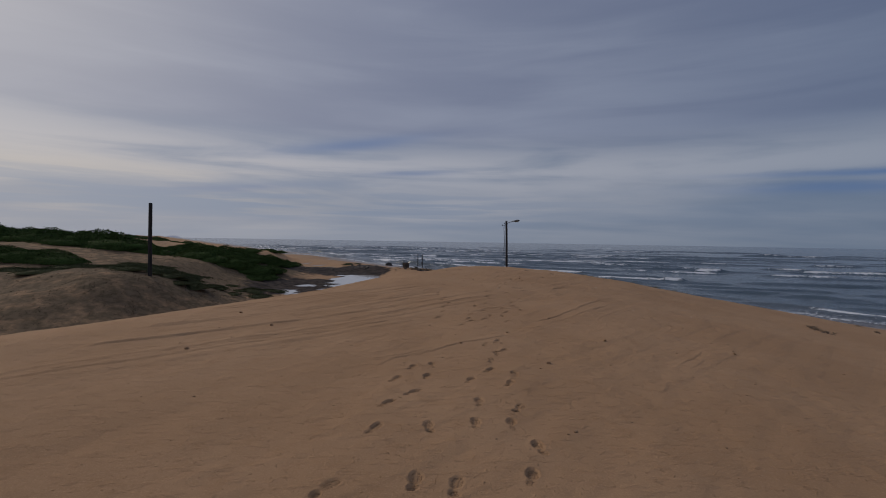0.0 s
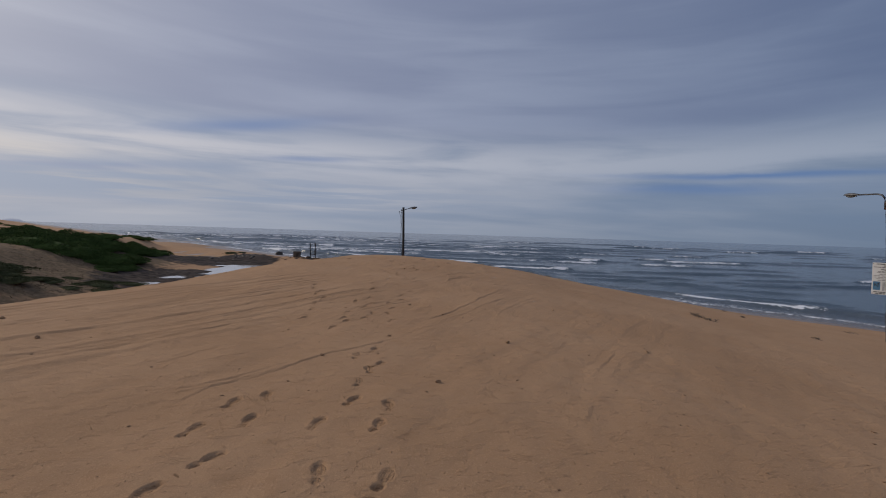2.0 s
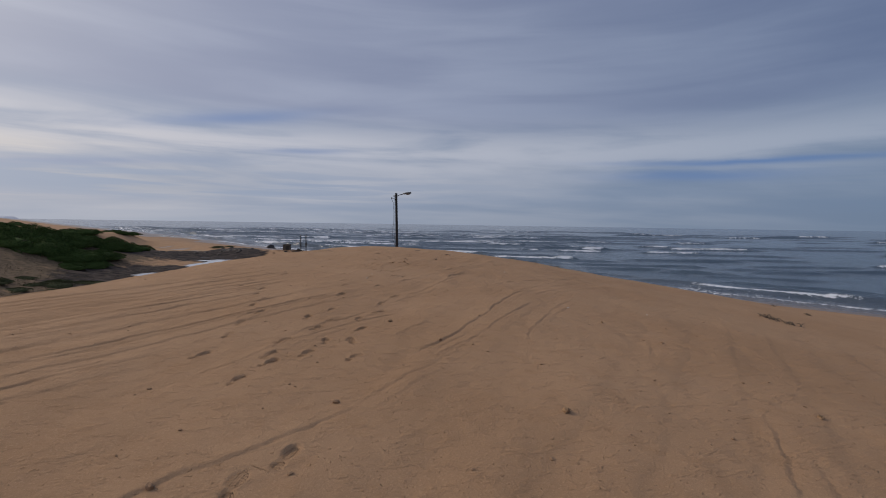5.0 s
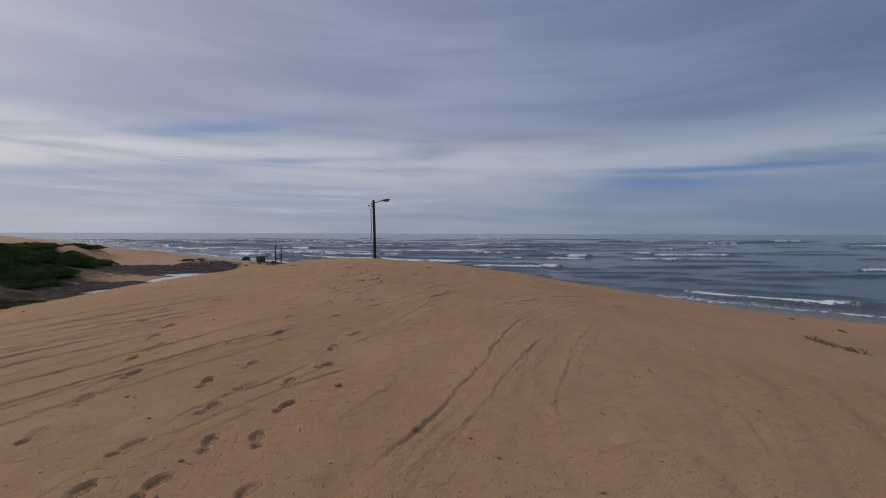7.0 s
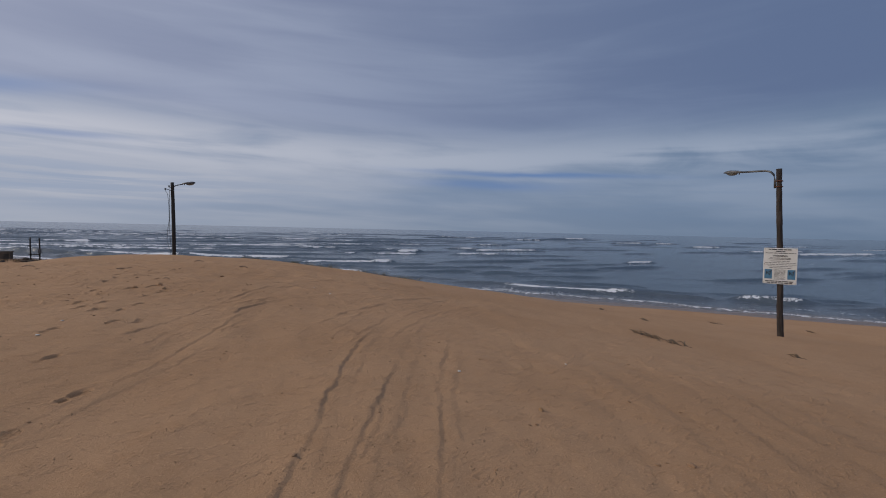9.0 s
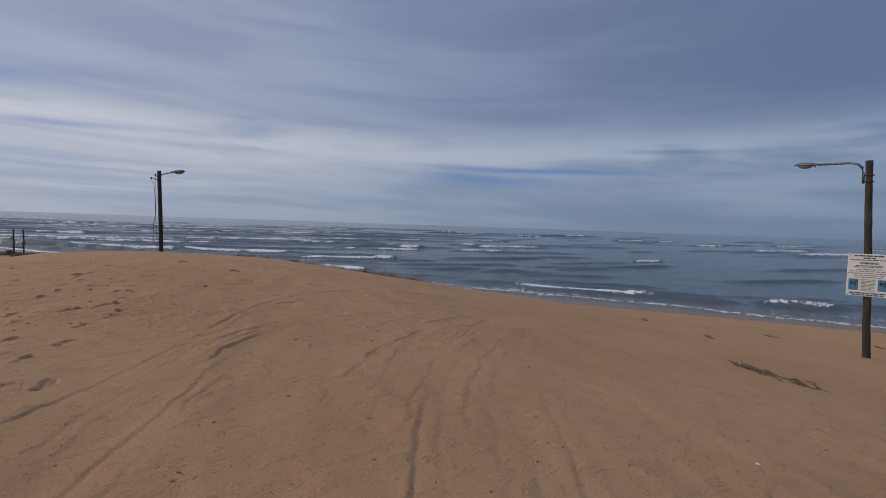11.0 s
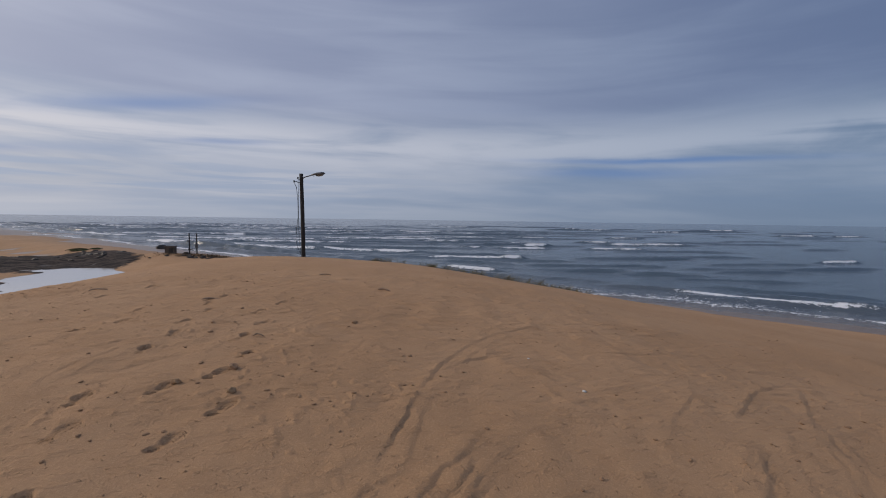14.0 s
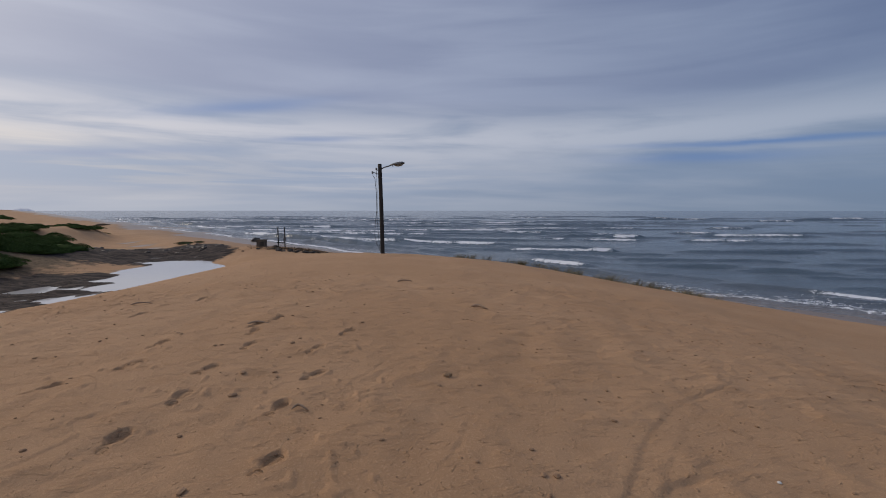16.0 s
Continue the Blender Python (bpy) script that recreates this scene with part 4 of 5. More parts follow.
def crest_lamp():
    """Half-buried pole on the dune's crest with a short arm, insulators and a loose cable."""
    bx, by = 5.06, 35.53
    base = height_at(bx, by)
    top = 3.49 - base
    lamp = empty("street_lamp", (bx, by, base))
    pts = smooth_path(((0.04, 0, -0.7), (0.03, 0, 0.0), (0.0, 0, top * 0.5), (-0.05, 0, top)), 22)
    part("pole", tube(bmesh.new(), pts, [0.098 - 0.018 * k / len(pts) for k in range(len(pts))], 12, 0.06, 1), POLE_WOOD, lamp, "timber pole with its backlit dark put into the colour", True)
    top_at = Vector((-0.05, 0, top))
    arm_dir = Vector((0.93, -0.37, 0)).normalized()
    turn = math.degrees(math.atan2(arm_dir.y, arm_dir.x))
    part("arm", tube(bmesh.new(), [top_at + arm_dir * d + Vector((0, 0, h)) for d, h in ((0.06, -0.22), (0.12, -0.17), (0.25, -0.12), (0.5, -0.06))], 0.024, 8), STEEL, lamp, "short steel arm", True)
    before = set(bpy.data.objects)
    lamp_head(lamp, (0, 0, 0), 0.60)
    for ob in set(bpy.data.objects) - before:
        ob.data.transform(Matrix.Translation(top_at + arm_dir * 0.46 + Vector((0, 0, -0.07))) @ pose(0, 0, 0, 0, -7, turn))
    bracket = part("bracket", tube(bmesh.new(), [top_at + Vector(p) for p in ((-0.05, 0, -0.42), (-0.20, 0, -0.36), (-0.30, 0.02, -0.35))], 0.016, 8), STEEL, lamp)
    for dx, dz in ((-0.14, -0.20), (-0.30, -0.35)):
        bm = bmesh.new()
        tube(bm, [top_at + Vector((dx, 0, dz + h)) for h in (-0.05, -0.02, 0.0, 0.03, 0.05)], (0.025, 0.045, 0.03, 0.045, 0.02), 10)
        part("insulator", bm, DIFFUSER, bracket, "small glazed insulator", True)
    part("bracket", tube(bmesh.new(), [top_at + Vector(p) for p in ((-0.05, 0, -0.26), (-0.15, 0, -0.24))], 0.014, 6), STEEL, lamp)
    sag = [Vector((-0.30, 0.0, -0.42)), Vector((-0.20, 0, -0.60)), Vector((-0.15, -0.02, -1.2)), Vector((-0.14, -0.02, -1.9)), Vector((-0.22, -0.04, -2.5)), Vector((-0.24, -0.05, -2.95)), Vector((-0.16, -0.05, -3.3)), Vector((-0.02, -0.06, -3.62))]
    part("cable", tube(bmesh.new(), [top_at + p for p in smooth_path(sag, 28)], 0.011, 6), CABLE, lamp, "loose hanging black cable", True)
    part("cable", tube(bmesh.new(), [top_at + p for p in smooth_path((Vector((-0.13, 0.02, -0.2)), Vector((-0.12, -0.03, -1.2)), Vector((-0.13, -0.03, -2.4)), Vector((-0.05, -0.05, -3.5))), 20)], 0.009, 6), CABLE, lamp, "thin black cable down the pole", True)
    tagged(lamp, "dark timber street lamp pole on sandy dune crest", "street lamp", "street lamps")


def bare_pole():
    bx, by = -19.0, 29.0
    base = height_at(bx, by)
    top = 3.93 - base
    pole = empty("utility_pole", (bx, by, base))
    pts = smooth_path(((0, 0, -0.6), (0.0, 0, top * 0.5), (0.02, 0, top)), 20)
    part("pole", tube(bmesh.new(), pts, [0.125 - 0.02 * k / len(pts) for k in range(len(pts))], 12, 0.05, 2), POLE_WOOD, pole, "dark weathered timber shaft", True)
    part("cap", tube(bmesh.new(), ((0.02, 0, top), (0.02, 0, top + 0.03)), (0.112, 0.09), 12), STEEL, pole, "flat metal cap")
    tagged(pole, "bare dark timber pole on scrubby dune", "pole")


def warning_sign(foot):
    """White notice board strapped to the beach lamp."""
    w, h = 0.88, 1.17
    face = Vector((-18.1, -5.9, 0)).normalized()
    turn = math.degrees(math.atan2(face.y, face.x)) + 90
    at = foot + Vector((0, 0.115, 2.30)) + face * 0.115
    sign = new("notice_board")
    sign.matrix_world = pose(*at, 0, 0, turn) @ pose(0, 0, 0, 0, -0.5, 0)
    # the face looks along local -y
    part("board", box(bmesh.new(), (w, 0.025, h), (0, 0, 0), 0.010), BOARD, sign, "white board with chipped edges")
    for dx in (-1, 1):
        for dz in (-1, 0.1, 1):
            bm = tube(bmesh.new(), ((dx * (w / 2 - 0.03), -0.012, dz * (h / 2 - 0.04)), (dx * (w / 2 - 0.03), -0.020, dz * (h / 2 - 0.04))), 0.012, 8)
            part("bolt", bm, RUST, sign)
    for dz in (-0.28, 0.28):
        part("strap", box(bmesh.new(), (0.30, 0.02, 0.05), (0, 0.022, dz), 0.004), STEEL, sign)

    def bar(cx, cz, length, thick, name="printed_line", mat=INK):
        part(name, box(bmesh.new(), (length, 0.004, thick), (cx, -0.0165, cz)), mat, sign)

    def words(z, total, thick, seed):
        rng = random.Random(seed)
        x = -total / 2
        while x < total / 2 - 0.02:
            ln = min(rng.uniform(0.05, 0.15), total / 2 - x)
            bar(x + ln / 2, z, ln, thick)
            x += ln + 0.022

    words(0.535, 0.62, 0.034, 1)
    words(0.475, 0.24, 0.030, 2)
    words(0.420, 0.78, 0.022, 3)
    font = bpy.data.curves.new("warning_text", "FONT")
    font.body, font.size, font.align_x, font.align_y, font.extrude, font.offset = "WARNING:", 0.078, "CENTER", "CENTER", 0.002, 0.002
    tmp = new("warning_text", font)
    dg = bpy.context.evaluated_depsgraph_get()
    mesh = bpy.data.meshes.new_from_object(tmp.evaluated_get(dg))
    bpy.data.objects.remove(tmp)
    mesh.materials.clear()
    mesh.materials.append(INK)
    heading = new("heading", mesh)
    heading.parent = sign
    heading.matrix_local = pose(0, -0.0165, 0.330, 90, 0, 0)
    words(0.262, 0.54, 0.016, 4)
    words(0.226, 0.60, 0.016, 5)
    for k, z in enumerate((0.160, 0.105, 0.050, -0.005, -0.060)):
        words(z, (0.52, 0.78, 0.74, 0.62, 0.56)[k], 0.014, 6 + k)
    for k in range(9):
        words(-0.125 - 0.038 * k, 0.28, 0.011, 20 + k)
    for dx in (-0.30, 0.30):
        panel = part("pictogram", box(bmesh.new(), (0.20, 0.006, 0.31), (dx, -0.0155, -0.265), 0.002), BLUE, sign, "blue pictogram panel with dark strokes")
        rng = random.Random(int(dx * 100))
        for k in range(6):
            a = rng.uniform(-1, 1)
            bm = box(bmesh.new(), (0.022, 0.003, rng.uniform(0.07, 0.16)), (dx + rng.uniform(-0.05, 0.05), -0.020, -0.265 + rng.uniform(-0.09, 0.09)), 0, Matrix.Rotation(a, 4, "Y"))
            part("stroke", bm, INK, panel)
    words(-0.495, 0.76, 0.030, 40)
    words(-0.545, 0.66, 0.028, 41)
    tagged(sign, "white warning notice board with print and blue pictograms", "sign")


# ---------------------------------------------------------------- wrecked works by the water
def concrete_box():
    x, y = -5.55, 67.6
    z = height_at(x, y) - 0.05
    tank = empty("concrete_chamber", (x, y, z), -8)
    tank.scale = (0.70, 0.70, 0.84)
    bm = bmesh.new()
    for k, (dx, dy, sx, sy) in enumerate(((0, -0.55, 1.2, 0.12), (0, 0.55, 1.2, 0.12), (-0.54, 0, 0.12, 0.98), (0.54, 0, 0.12, 0.98))):
        box(bm, (sx, sy, 0.95), (dx, dy, 0.475), 0.02)
    part("wall", bm, CONCRETE, tank, "stained brown concrete walls")
    bm = bmesh.new()
    for dx, dy, sx, sy in ((0, -0.58, 1.36, 0.14), (0, 0.58, 1.36, 0.14), (-0.60, 0, 0.14, 1.02), (0.60, 0, 0.14, 1.02)):
        box(bm, (sx, sy, 0.12), (dx, dy, 1.0), 0.015)
    part("rim", bm, CONCRETE, tank, "worn overhanging rim")
    part("hatch", box(bmesh.new(), (1.0, 0.9, 0.04), (0, 0, 0.90)), DARK_CONCRETE, tank, "dark sunken hatch")
    part("stain_panel", box(bmesh.new(), (0.5, 0.02, 0.55), (0.22, -0.62, 0.55), 0.005), DARK_CONCRETE, tank, "dark metal plate")
    tagged(tank, "small stained concrete chamber on beach sand", "concrete box")


def twin_posts():
    x, y = -3.35, 66.4
    z = height_at(x, y) - 0.1
    frame_ob = empty("post_frame", (x, y, z), 5)
    part("post", tube(bmesh.new(), smooth_path(((-0.32, 0, -0.3), (-0.33, 0, 1.0), (-0.34, 0, 2.25)), 10), 0.060, 10, 0.1), POLE_WOOD, frame_ob, "", True)
    part("post", tube(bmesh.new(), smooth_path(((0.32, 0, -0.3), (0.33, 0, 1.0), (0.31, 0, 2.22)), 10), 0.060, 10, 0.1, 4), POLE_WOOD, frame_ob, "", True)
    part("crossbar", box(bmesh.new(), (0.85, 0.07, 0.09), (-0.05, 0, 0.62), 0.01), POLE_WOOD, frame_ob)
    part("bracket", box(bmesh.new(), (0.20, 0.10, 0.10), (-0.43, 0, 1.45), 0.01), STEEL, frame_ob)
    part("meter_box", box(bmesh.new(), (0.26, 0.18, 0.42), (0.32, -0.12, 0.95), 0.02), HOUSING, frame_ob, "pale grey switch box on post")
    part("footing", lump(bmesh.new(), (0.22, 0.18, 0.16), (-0.62, -0.1, 0.22), 0.4, 3), CONCRETE, frame_ob)
    tagged(frame_ob, "pair of dark timber posts with crossbar and box", "posts")


# ---------------------------------------------------------------- plants
def leaf_cloud(bm, rng, count, rx, ry, rz, size):
    """Leaves over an uneven low dome, with gaps and stray shoots."""
    for _ in range(count):
        a, q = rng.uniform(0, 2 * math.pi), rng.random() ** 0.6
        ex = 1 + 0.28 * noise.noise(Vector((math.cos(a) * 1.3, math.sin(a) * 1.3, rx)))
        px, py = rx * q * math.cos(a) * ex, ry * q * math.sin(a) * ex
        top = rz * (1 - q ** 2.6) * (0.75 + 0.45 * noise.noise(Vector((px * 0.9, py * 0.9, 3 + rx)))) + 0.03
        pz = top * (1 - 0.5 * rng.random() ** 2.5) + (0.10 * rng.random() if rng.random() < 0.05 else 0)
        n = Vector((rng.gauss(px / rx * 0.8, 0.6), rng.gauss(py / ry * 0.8, 0.6), rng.uniform(0.3, 1.2))).normalized()
        t = n.orthogonal().normalized()
        t.rotate(Matrix.Rotation(rng.uniform(0, 6.28), 3, n))
        b = n.cross(t)
        s = size * rng.uniform(0.6, 1.5)
        c = Vector((px, py, pz))
        vs = [bm.verts.new(c + t * s * u + b * s * v + n * w * s) for u, v, w in ((-1, 0, 0), (0, -0.42, 0.12), (1.1, 0, 0), (0, 0.42, 0.12))]
        bm.faces.new(vs)


def make_shrub(rx, ry, rz, leaf, count, size, seed, label):
    rng = random.Random(seed)
    shrub = empty("shrub", (0, 0, -50))
    bm = bmesh.new()
    leaf_cloud(bm, rng, count, rx, ry, rz, size)
    part("foliage", bm, leaf, shrub)
    bm = bmesh.new()
    for _ in range(14):
        a, q = rng.uniform(0, 6.28), rng.uniform(0.2, 0.8)
        tip = Vector((rx * q * math.cos(a), ry * q * math.sin(a), rz * (1 - q * q) * 0.8))
        tube(bm, (Vector((tip.x * 0.2, tip.y * 0.2, -0.25)), tip * 0.55 + Vector((0, 0, 0.02)), tip), (0.045, 0.03, 0.012), 5)
    part("stems", bm, TWIG, shrub)
    bm = bmesh.new()
    made = bmesh.ops.create_icosphere(bm, subdivisions=3, radius=1)
    for v in made["verts"]:
        k = 0.80 + 0.2 * noise.noise(v.co * 2.1 + Vector((seed, 0, 0)))
        v.co = Vector((v.co.x * rx * k * 0.92, v.co.y * ry * k * 0.92, max(v.co.z, -0.3) * rz * k * 0.80))
    part("inner_foliage", bm, leaf, shrub, "", True)
    return tagged(shrub, label, "shrub", "dune shrubs")


def plant_shrubs():
    dark = "dense dark green coastal shrub hugging the dune"
    olive = "low olive green creeping shrub on sandy slope"
    kinds = [make_shrub(2.6, 2.1, 0.95, LEAF, 4600, 0.062, 1, dark), make_shrub(1.9, 2.3, 0.75, LEAF, 3600, 0.060, 2, dark), make_shrub(3.2, 2.5, 1.15, LEAF, 5600, 0.068, 3, dark),
             make_shrub(1.7, 1.4, 0.35, LEAF_OLIVE, 2200, 0.050, 4, olive), make_shrub(2.4, 1.7, 0.42, LEAF_OLIVE, 2900, 0.050, 5, olive)]
    rng = random.Random(4)
    # middle of a patch, half sizes, how many, kinds used, scale
    patches = ((-24.2, 51.5, 4.4, 3.6, 30, (0, 1, 2), 0.80), (-28, 54.0, 4.6, 4.2, 26, (0, 1, 2), 0.85), (-20.8, 49.5, 1.8, 1.8, 9, (0, 1), 0.55), (-19.3, 47.3, 1.3, 1.3, 6, (0, 1), 0.5), (-35, 52, 5, 4, 14, (0, 1, 2), 0.9),
               (-44, 49, 10, 5.0, 40, (0, 2), 1.25), (-34, 36, 4.5, 2.6, 9, (0, 1), 0.9), (-24.5, 34.5, 4.5, 2.6, 22, (3, 4), 0.85), (-29, 29.5, 4, 2.4, 14, (3, 4), 0.7), (-24.5, 38.0, 3.0, 1.6, 9, (3, 4), 0.6),
               (-60, 46, 9, 9, 16, (0, 2), 1.5), (-25.0, 62, 3.0, 5.0, 26, (0, 1, 2), 0.75), (-30.5, 71, 3.0, 5.0, 20, (0, 1, 2), 0.8), (-21.0, 31.0, 4.0, 2.2, 22, (3, 4), 0.55), (-17.0, 37.5, 2.4, 4.0, 14, (3, 4), 0.55), (-36.5, 78, 3.0, 5.5, 20, (0, 1, 2), 0.75), (-35.0, 89, 1.3, 5.5, 14, (0, 1), 0.55), (-36.6, 98, 0.8, 4.5, 9, (0, 1), 0.40),
               (-15.8, 77.5, 1.2, 0.5, 4, (3, 4), 0.45), (-82, 132, 14, 8, 14, (0, 2), 1.0), (-125, 190, 26, 14, 14, (0, 2), 1.3))
    for cx, cy, wx, wy, count, use, scale in patches:
        for _ in range(count):
            a, q = rng.uniform(0, 6.28), math.sqrt(rng.random())
            x, y = cx + wx * q * math.cos(a), cy + wy * q * math.sin(a)
            k = scale * rng.uniform(0.75, 1.25)
            copy_thing(kinds[rng.choice(use)], pose(x, y, height_at(x, y) - 0.06 * k, 0, 0, rng.uniform(0, 360)) @ Matrix.Diagonal((k, k, k * rng.uniform(0.85, 1.15), 1)))
    for kind in kinds:
        for ob in (*kind.children_recursive, kind):
            bpy.data.objects.remove(ob)


def blades(name, spots, mat, tall, wide, lean, seed, label, category):
    """Thin bent blades as one mesh."""
    rng = random.Random(seed)
    bm = bmesh.new()
    ground_z = heights([q[0] for q in spots], [q[1] for q in spots])
    for (x, y, k), z in zip(spots, ground_z - 0.01):
        a, h = rng.uniform(0, 6.28), tall * k * rng.uniform(0.5, 1.25)
        side = Vector((math.cos(a), math.sin(a), 0)) * wide
        bend = Vector((rng.gauss(lean[0], 0.22), rng.gauss(lean[1], 0.22), 0)) * h
        p = Vector((x, y, z))
        mid, tip = p + Vector((0, 0, h * 0.6)) + bend * 0.35, p + Vector((0, 0, h * 0.92)) + bend
        v = [bm.verts.new(q) for q in (p - side, p + side, mid + side * 0.7, mid - side * 0.7, tip)]
        bm.faces.new(v[:4])
        bm.faces.new((v[3], v[2], v[4]))
    ob = new(name, mesh_from(name, bm, mat))
    tagged(ob, label, category, kind="stuff")


def plant_grass():
    rng = random.Random(9)
    spots = []
    line = ((8.3, 37.2), (10.6, 36.0), (12.4, 34.4), (14.2, 32.8), (15.4, 31.4), (16.2, 30.6))
    for k in range(120):
        f = rng.random() ** 0.9 * (len(line) - 1)
        i = min(int(f), len(line) - 2)
        x, y = (line[i][j] + (line[i + 1][j] - line[i][j]) * (f - i) for j in (0, 1))
        x, y, big = x + rng.gauss(0, 0.28), y + rng.gauss(0, 0.35), rng.uniform(0.35, 1.15)
        for _ in range(rng.randint(4, 26)):
            spots.append((x + rng.gauss(0, 0.10), y + rng.gauss(0, 0.10), big))
    blades("dune_grass", spots, GRASS, 0.30, 0.006, (0.75, -0.25), 3, "sparse dry green dune grass along the crest", "grass")
    spots = []
    for k in range(2600):
        x, y = rng.gauss(-20, 6.5), rng.gauss(33, 9)
        if x < -12:
            for _ in range(5):
                spots.append((x + rng.gauss(0, 0.18), y + rng.gauss(0, 0.18), rng.uniform(0.4, 1.2)))
    blades("dry_scrub", spots, DRY, 0.085, 0.016, (0.9, 0.2), 5, "dry brown stalks scattered over the sandy slope", "dry scrub")
    spots = []
    for k in range(420):
        x, y = rng.gauss(-1.6, 2.2), rng.gauss(65.6, 0.55)
        for _ in range(4):
            spots.append((x + rng.gauss(0, 0.12), y + rng.gauss(0, 0.12), rng.uniform(0.4, 1.2)))
    blades("mound_scrub", spots, DRY, 0.20, 0.018, (0.2, 0.0), 6, "withered brown scrub on a low mound", "dry scrub")


# ---------------------------------------------------------------- small things
def scatter_clods():
    """Crumbs of crusted sand, too many to count."""
    rng = np.random.default_rng(12)
    bm = lump(bmesh.new(), (1.2, 1.0, 0.7), (0, 0, 0), 0.6, 5, 1)
    shape = np.array([v.co[:] for v in bm.verts])
    faces = np.array([[v.index for v in f.verts] for f in bm.faces])
    bm.free()
    count = 2800
    x, y = rng.uniform(-4.5, 10.0, count) + np.where(rng.random(count) < 0.25, 5.0, 0.0), rng.uniform(4.0, 30.0, count)
    y = np.where(rng.random(count) < 0.55, rng.uniform(16, 27, count), y)
    r = 0.004 + 0.012 * rng.random(count) ** 2.5 + np.where(rng.random(count) < 0.04, 0.008, 0.0)
    turn = rng.uniform(0, 6.28, count)
    cs, sn = np.cos(turn)[:, None], np.sin(turn)[:, None]
    px, py, pz = shape[None, :, 0] * r[:, None] * rng.uniform(0.8, 1.6, count)[:, None], shape[None, :, 1] * r[:, None], shape[None, :, 2] * r[:, None]
    verts = np.stack([x[:, None] + px * cs - py * sn, y[:, None] + px * sn + py * cs, heights(x, y)[:, None] + pz + r[:, None] * 0.15], -1).reshape(-1, 3)
    polys = (faces[None] + (np.arange(count) * len(shape))[:, None, None]).reshape(-1, 3)
    mesh = bpy.data.meshes.new("sand_crumbs")
    mesh.from_pydata(verts.tolist(), [], polys.tolist())
    mesh.materials.append(DARK_CLOD)
    tagged(new("sand_crumbs", mesh), "crumbs of crusted tan sand strewn over the dune", "sand crumbs", kind="stuff")


def single_clods():
    for k, (x, y, r, dark) in enumerate(((1.61, 6.63, 0.026, 1), (5.34, 8.1, 0.024, 0), (3.04, 8.3, 0.03, 0), (0.33, 7.74, 0.02, 1), (1.28, 8.7, 0.022, 1), (2.0, 11.4, 0.026, 0), (2.5, 10.4, 0.018, 1),
                                         (5.4, 11.5, 0.02, 0), (3.24, 18.73, 0.036, 1), (2.85, 18.5, 0.03, 0), (4.55, 20.3, 0.028, 0), (3.25, 18.2, 0.03, 0), (-4.0, 7.0, 0.03, 1), (-3.4, 8.9, 0.03, 1), (-4.6, 10.2, 0.03, 1))):
        bm = lump(bmesh.new(), (r * 1.3, r, r * 0.8), (0, 0, 0), 0.6, k, 2)
        ob = new("sand_clod", mesh_from("sand_clod", bm, DARK_CLOD if dark else CLOD))
        ob.matrix_world = pose(x, y, height_at(x, y) + r * 0.35, 0, 0, 37 * k)
        tagged(ob, "dark damp clod of crusted sand on the dune" if dark else "tan clod of crusted sand on the dune", "clod", "sand clods")


def driftwood():
    for x, y, ln, r, turn, tilt in ((3.42, 19.75, 0.11, 0.009, 5, 8), (2.72, 22.1, 0.24, 0.011, 12, 4), (4.8, 25.5, 0.32, 0.012, 30, 3), (0.9, 23.6, 0.26, 0.010, 40, 4), (5.6, 22.9, 0.25, 0.018, -30, 5)):
        bm = tube(bmesh.new(), [(ln * (f - 0.5), 0.03 * math.sin(5 * f), 0.02 * math.sin(3 * f)) for f in (0, 0.15, 0.35, 0.55, 0.75, 0.9, 1)], (r * 0.5, r, r * 1.1, r, r * 0.9, r * 0.7, r * 0.3), 8, 0.4, x)
        ob = new("driftwood_stick", mesh_from("driftwood_stick", bm, TIMBER, True))
        ob.matrix_world = pose(x, y, height_at(x, y) + r * 0.9, 0, tilt, turn)
        tagged(ob, "weathered brown driftwood stick lying on sand", "driftwood", "driftwood sticks")


def kelp():
    rng = random.Random(31)
    for k, (x, y, s) in enumerate(((11.79, 14.3, 0.20), (11.82, 14.11, 0.16), (11.68, 13.85, 0.22), (11.48, 13.42, 0.2), (11.64, 13.33, 0.24), (22.5, 17.0, 0.3), (18.2, 19.5, 0.22), (25.5, 14.6, 0.22), (14.0, 12.0, 0.15), (16.2, 16.6, 0.16))):
        clump = empty("kelp_clump", (x, y, height_at(x, y)))
        for _ in range(7):
            a = rng.uniform(-0.5, 0.5) + 0.9
            o = Vector((rng.gauss(0, s * 0.35), rng.gauss(0, s * 0.35), 0.01))
            pts = [o + Vector((math.cos(a) * s * f * rng.uniform(0.8, 1.2), math.sin(a) * s * f, 0.025 * math.sin(3 * f) + 0.006)) for f in (-1, -0.5, 0, 0.5, 1)]
            part("frond", tube(bmesh.new(), pts, (0.004, 0.008, 0.010, 0.008, 0.003), 6, 0.5, k), KELP, clump)
        tagged(clump, "small heap of dark dried kelp on sand", "seaweed", "kelp clumps")


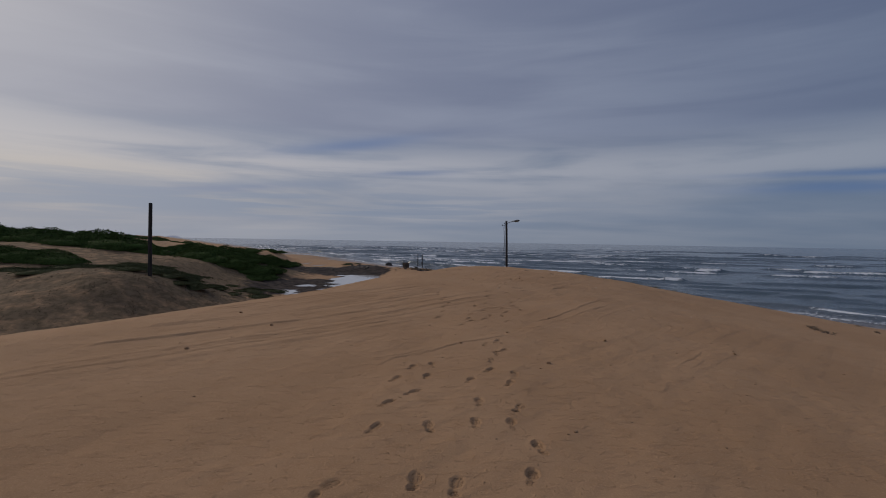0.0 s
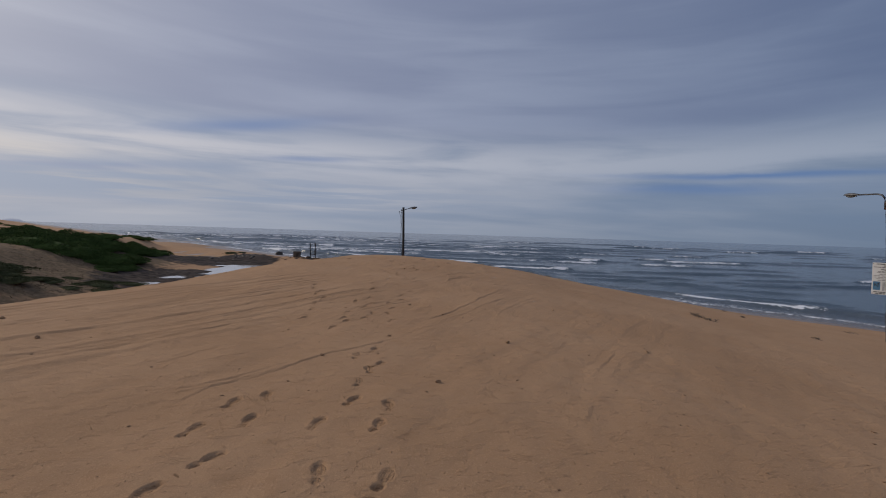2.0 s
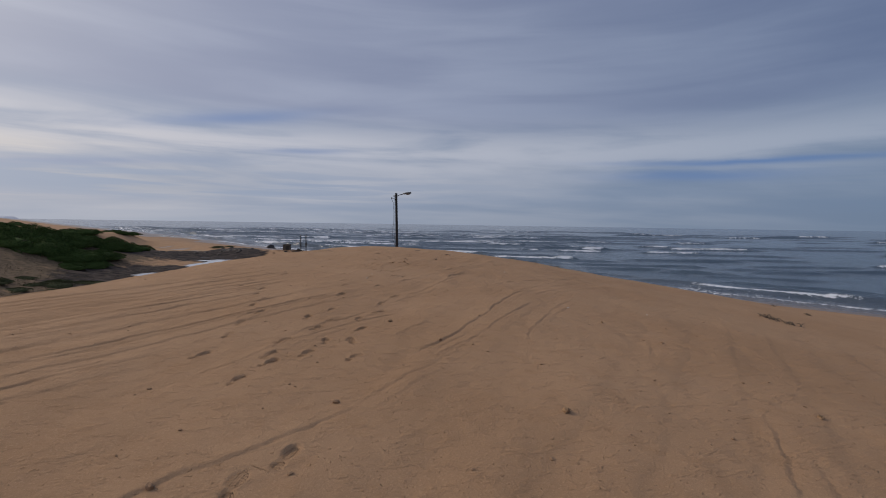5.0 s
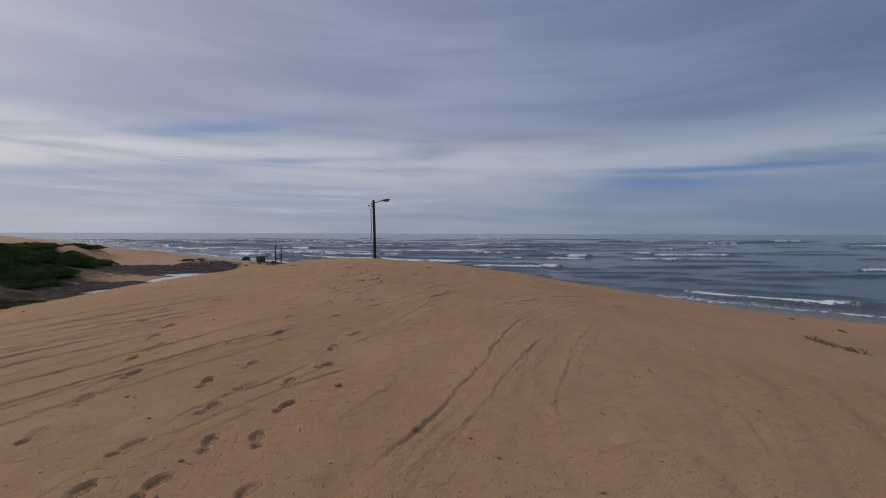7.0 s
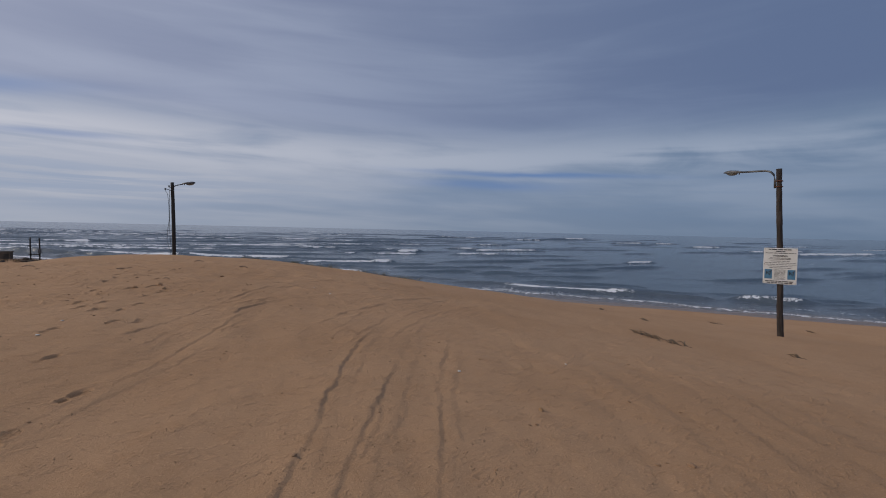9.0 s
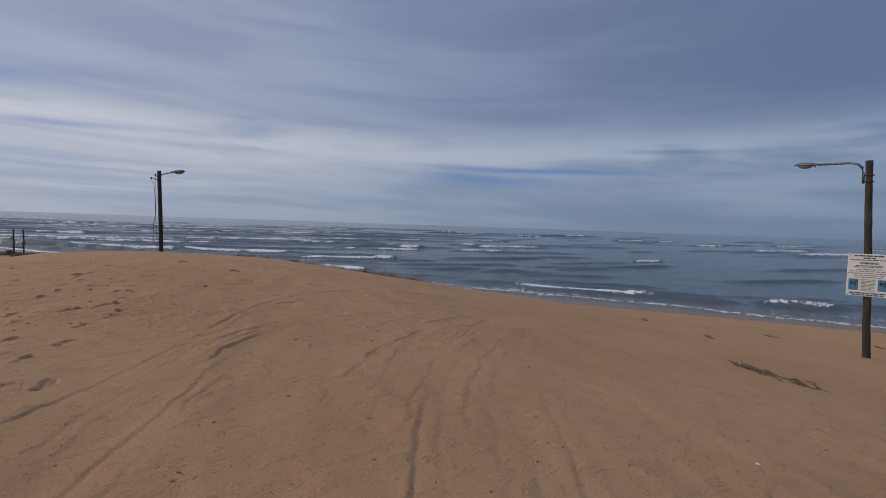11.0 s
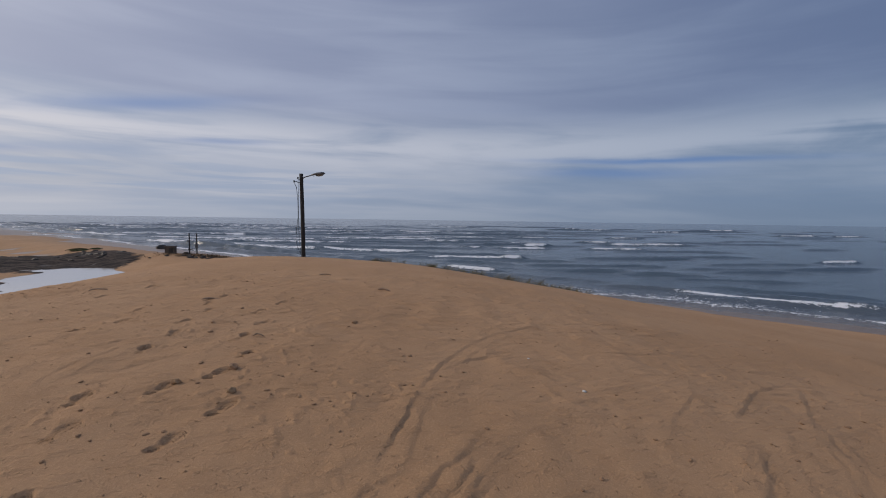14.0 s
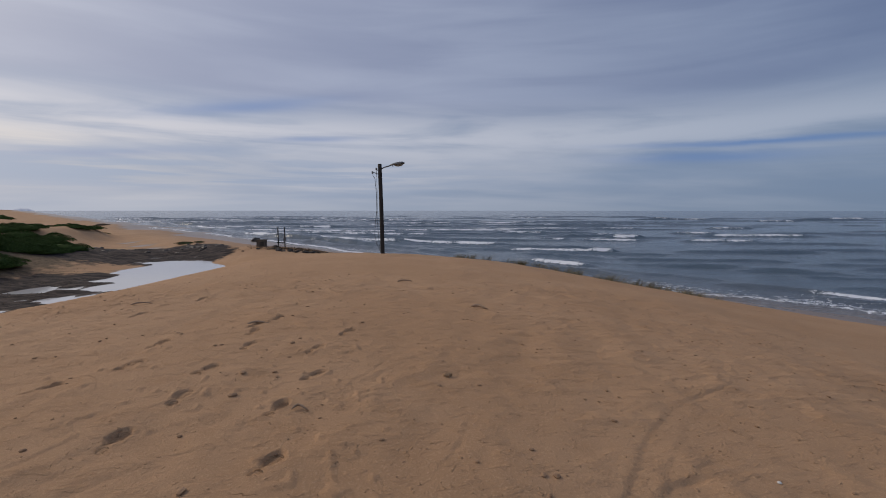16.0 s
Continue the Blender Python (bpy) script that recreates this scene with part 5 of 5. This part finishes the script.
def shells():
    for x, y, r in ((6.13, 17.77, 0.018), (6.14, 18.7, 0.012), (1.9, 15.2, 0.02), (2.05, 15.9, 0.016), (5.4, 12.6, 0.015), (7.0, 12.5, 0.016)):
        bm = bmesh.new()
        made = bmesh.ops.create_uvsphere(bm, u_segments=14, v_segments=8, radius=r)
        for v in made["verts"]:
            a = math.atan2(v.co.y, v.co.x)
            k = 1 + 0.06 * math.cos(9 * a)
            v.co = Vector((v.co.x * 1.25 * k, v.co.y * k, max(v.co.z, 0) * 0.55))
        ob = new("sea_shell", mesh_from("sea_shell", bm, SHELL, True))
        ob.matrix_world = pose(x, y, height_at(x, y) + 0.003, 8, 4, 60 * x)
        tagged(ob, "small bleached white ribbed shell on sand", "shell", "sea shells")


def rocks():
    rng = random.Random(8)
    spots = [(-11.3, 94.9, 0.75, 0.55), (-26.5, 70.0, 1.0, 0.3)]
    for _ in range(24):
        spots.append((rng.gauss(-17.0, 5.0), rng.gauss(69.5, 2.2), rng.uniform(0.2, 0.6), rng.uniform(0.07, 0.15)))
    for k, (x, y, r, h) in enumerate(spots):
        bm = lump(bmesh.new(), (r, r * rng.uniform(0.5, 0.8), h), (0, 0, 0), 0.55, k, 3)
        ob = new("shore_rock", mesh_from("shore_rock", bm, ROCK, True))
        ob.matrix_world = pose(x, y, max(height_at(x, y), SEA if k == 0 else -9) + h * 0.15, 0, 0, rng.uniform(-30, 30))
        tagged(ob, "low dark wet rock beside the lagoon" if k else "dark rock standing in shallow surf", "rock", "shore rocks")


def rubble():
    """Broken lumps heaped round the wrecked chamber and posts."""
    rng = random.Random(14)
    for k in range(34):
        x, y, r = rng.gauss(-2.2, 2.1), rng.gauss(64.6, 0.6), rng.uniform(0.10, 0.34)
        bm = lump(bmesh.new(), (r, r * rng.uniform(0.6, 0.9), r * rng.uniform(0.35, 0.6)), (0, 0, 0), 0.6, k + 70, 2)
        ob = new("rubble_lump", mesh_from("rubble_lump", bm, DARK_CONCRETE if k % 3 else CONCRETE))
        ob.matrix_world = pose(x, y, height_at(x, y) + r * 0.1, 0, rng.uniform(-12, 12), rng.uniform(0, 360))
        tagged(ob, "dark broken lump of rubble on beach sand", "rubble", "rubble lumps")
    x, y = -63.5, 158.0
    bm = tube(bmesh.new(), [(3.4 * (f - 0.5), 0.12 * math.sin(5 * f), 0.05 * math.sin(4 * f)) for f in (0, 0.12, 0.3, 0.5, 0.7, 0.88, 1)], (0.20, 0.33, 0.36, 0.34, 0.30, 0.24, 0.10), 10, 0.3, 2)
    ob = new("driftwood_log", mesh_from("driftwood_log", bm, KELP, True))
    ob.matrix_world = pose(x, y, height_at(x, y) + 0.2, 0, 0, 12)
    tagged(ob, "large dark driftwood log stranded on the open beach", "driftwood")


def far_headland():
    a = radians(31.2)
    cx, cy = -math.sin(a) * 2900, math.cos(a) * 2900
    bm = bmesh.new()
    rows = []
    for k in range(41):
        f = k / 40 * 2 - 1
        h = 15 * (1 - f * f) ** 0.8 * (0.75 + 0.25 * noise.noise(Vector((f * 3, 2, 0)))) + 2
        x, y = cx + math.cos(a) * 42 * f, cy + math.sin(a) * 42 * f
        rows.append([bm.verts.new((x + math.sin(a) * d, y - math.cos(a) * d, z)) for d, z in ((60, SEA - 3), (25, h * 0.6 + SEA), (0, h + SEA), (-40, SEA - 3))])
    for p, q in zip(rows, rows[1:]):
        for j in range(3):
            bm.faces.new((p[j], q[j], q[j + 1], p[j + 1]))
    # haze comes only from the pale base colour
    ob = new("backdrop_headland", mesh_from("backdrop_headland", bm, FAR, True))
    tagged(ob, "headland across the bay with pale haze in its colour", "headland", kind="structure")


foot = beach_lamp()
crest_lamp()
bare_pole()
warning_sign(foot)
concrete_box()
twin_posts()
plant_shrubs()
plant_grass()
rocks()
rubble()
far_headland()
kelp()
driftwood()
single_clods()
shells()
scatter_clods()
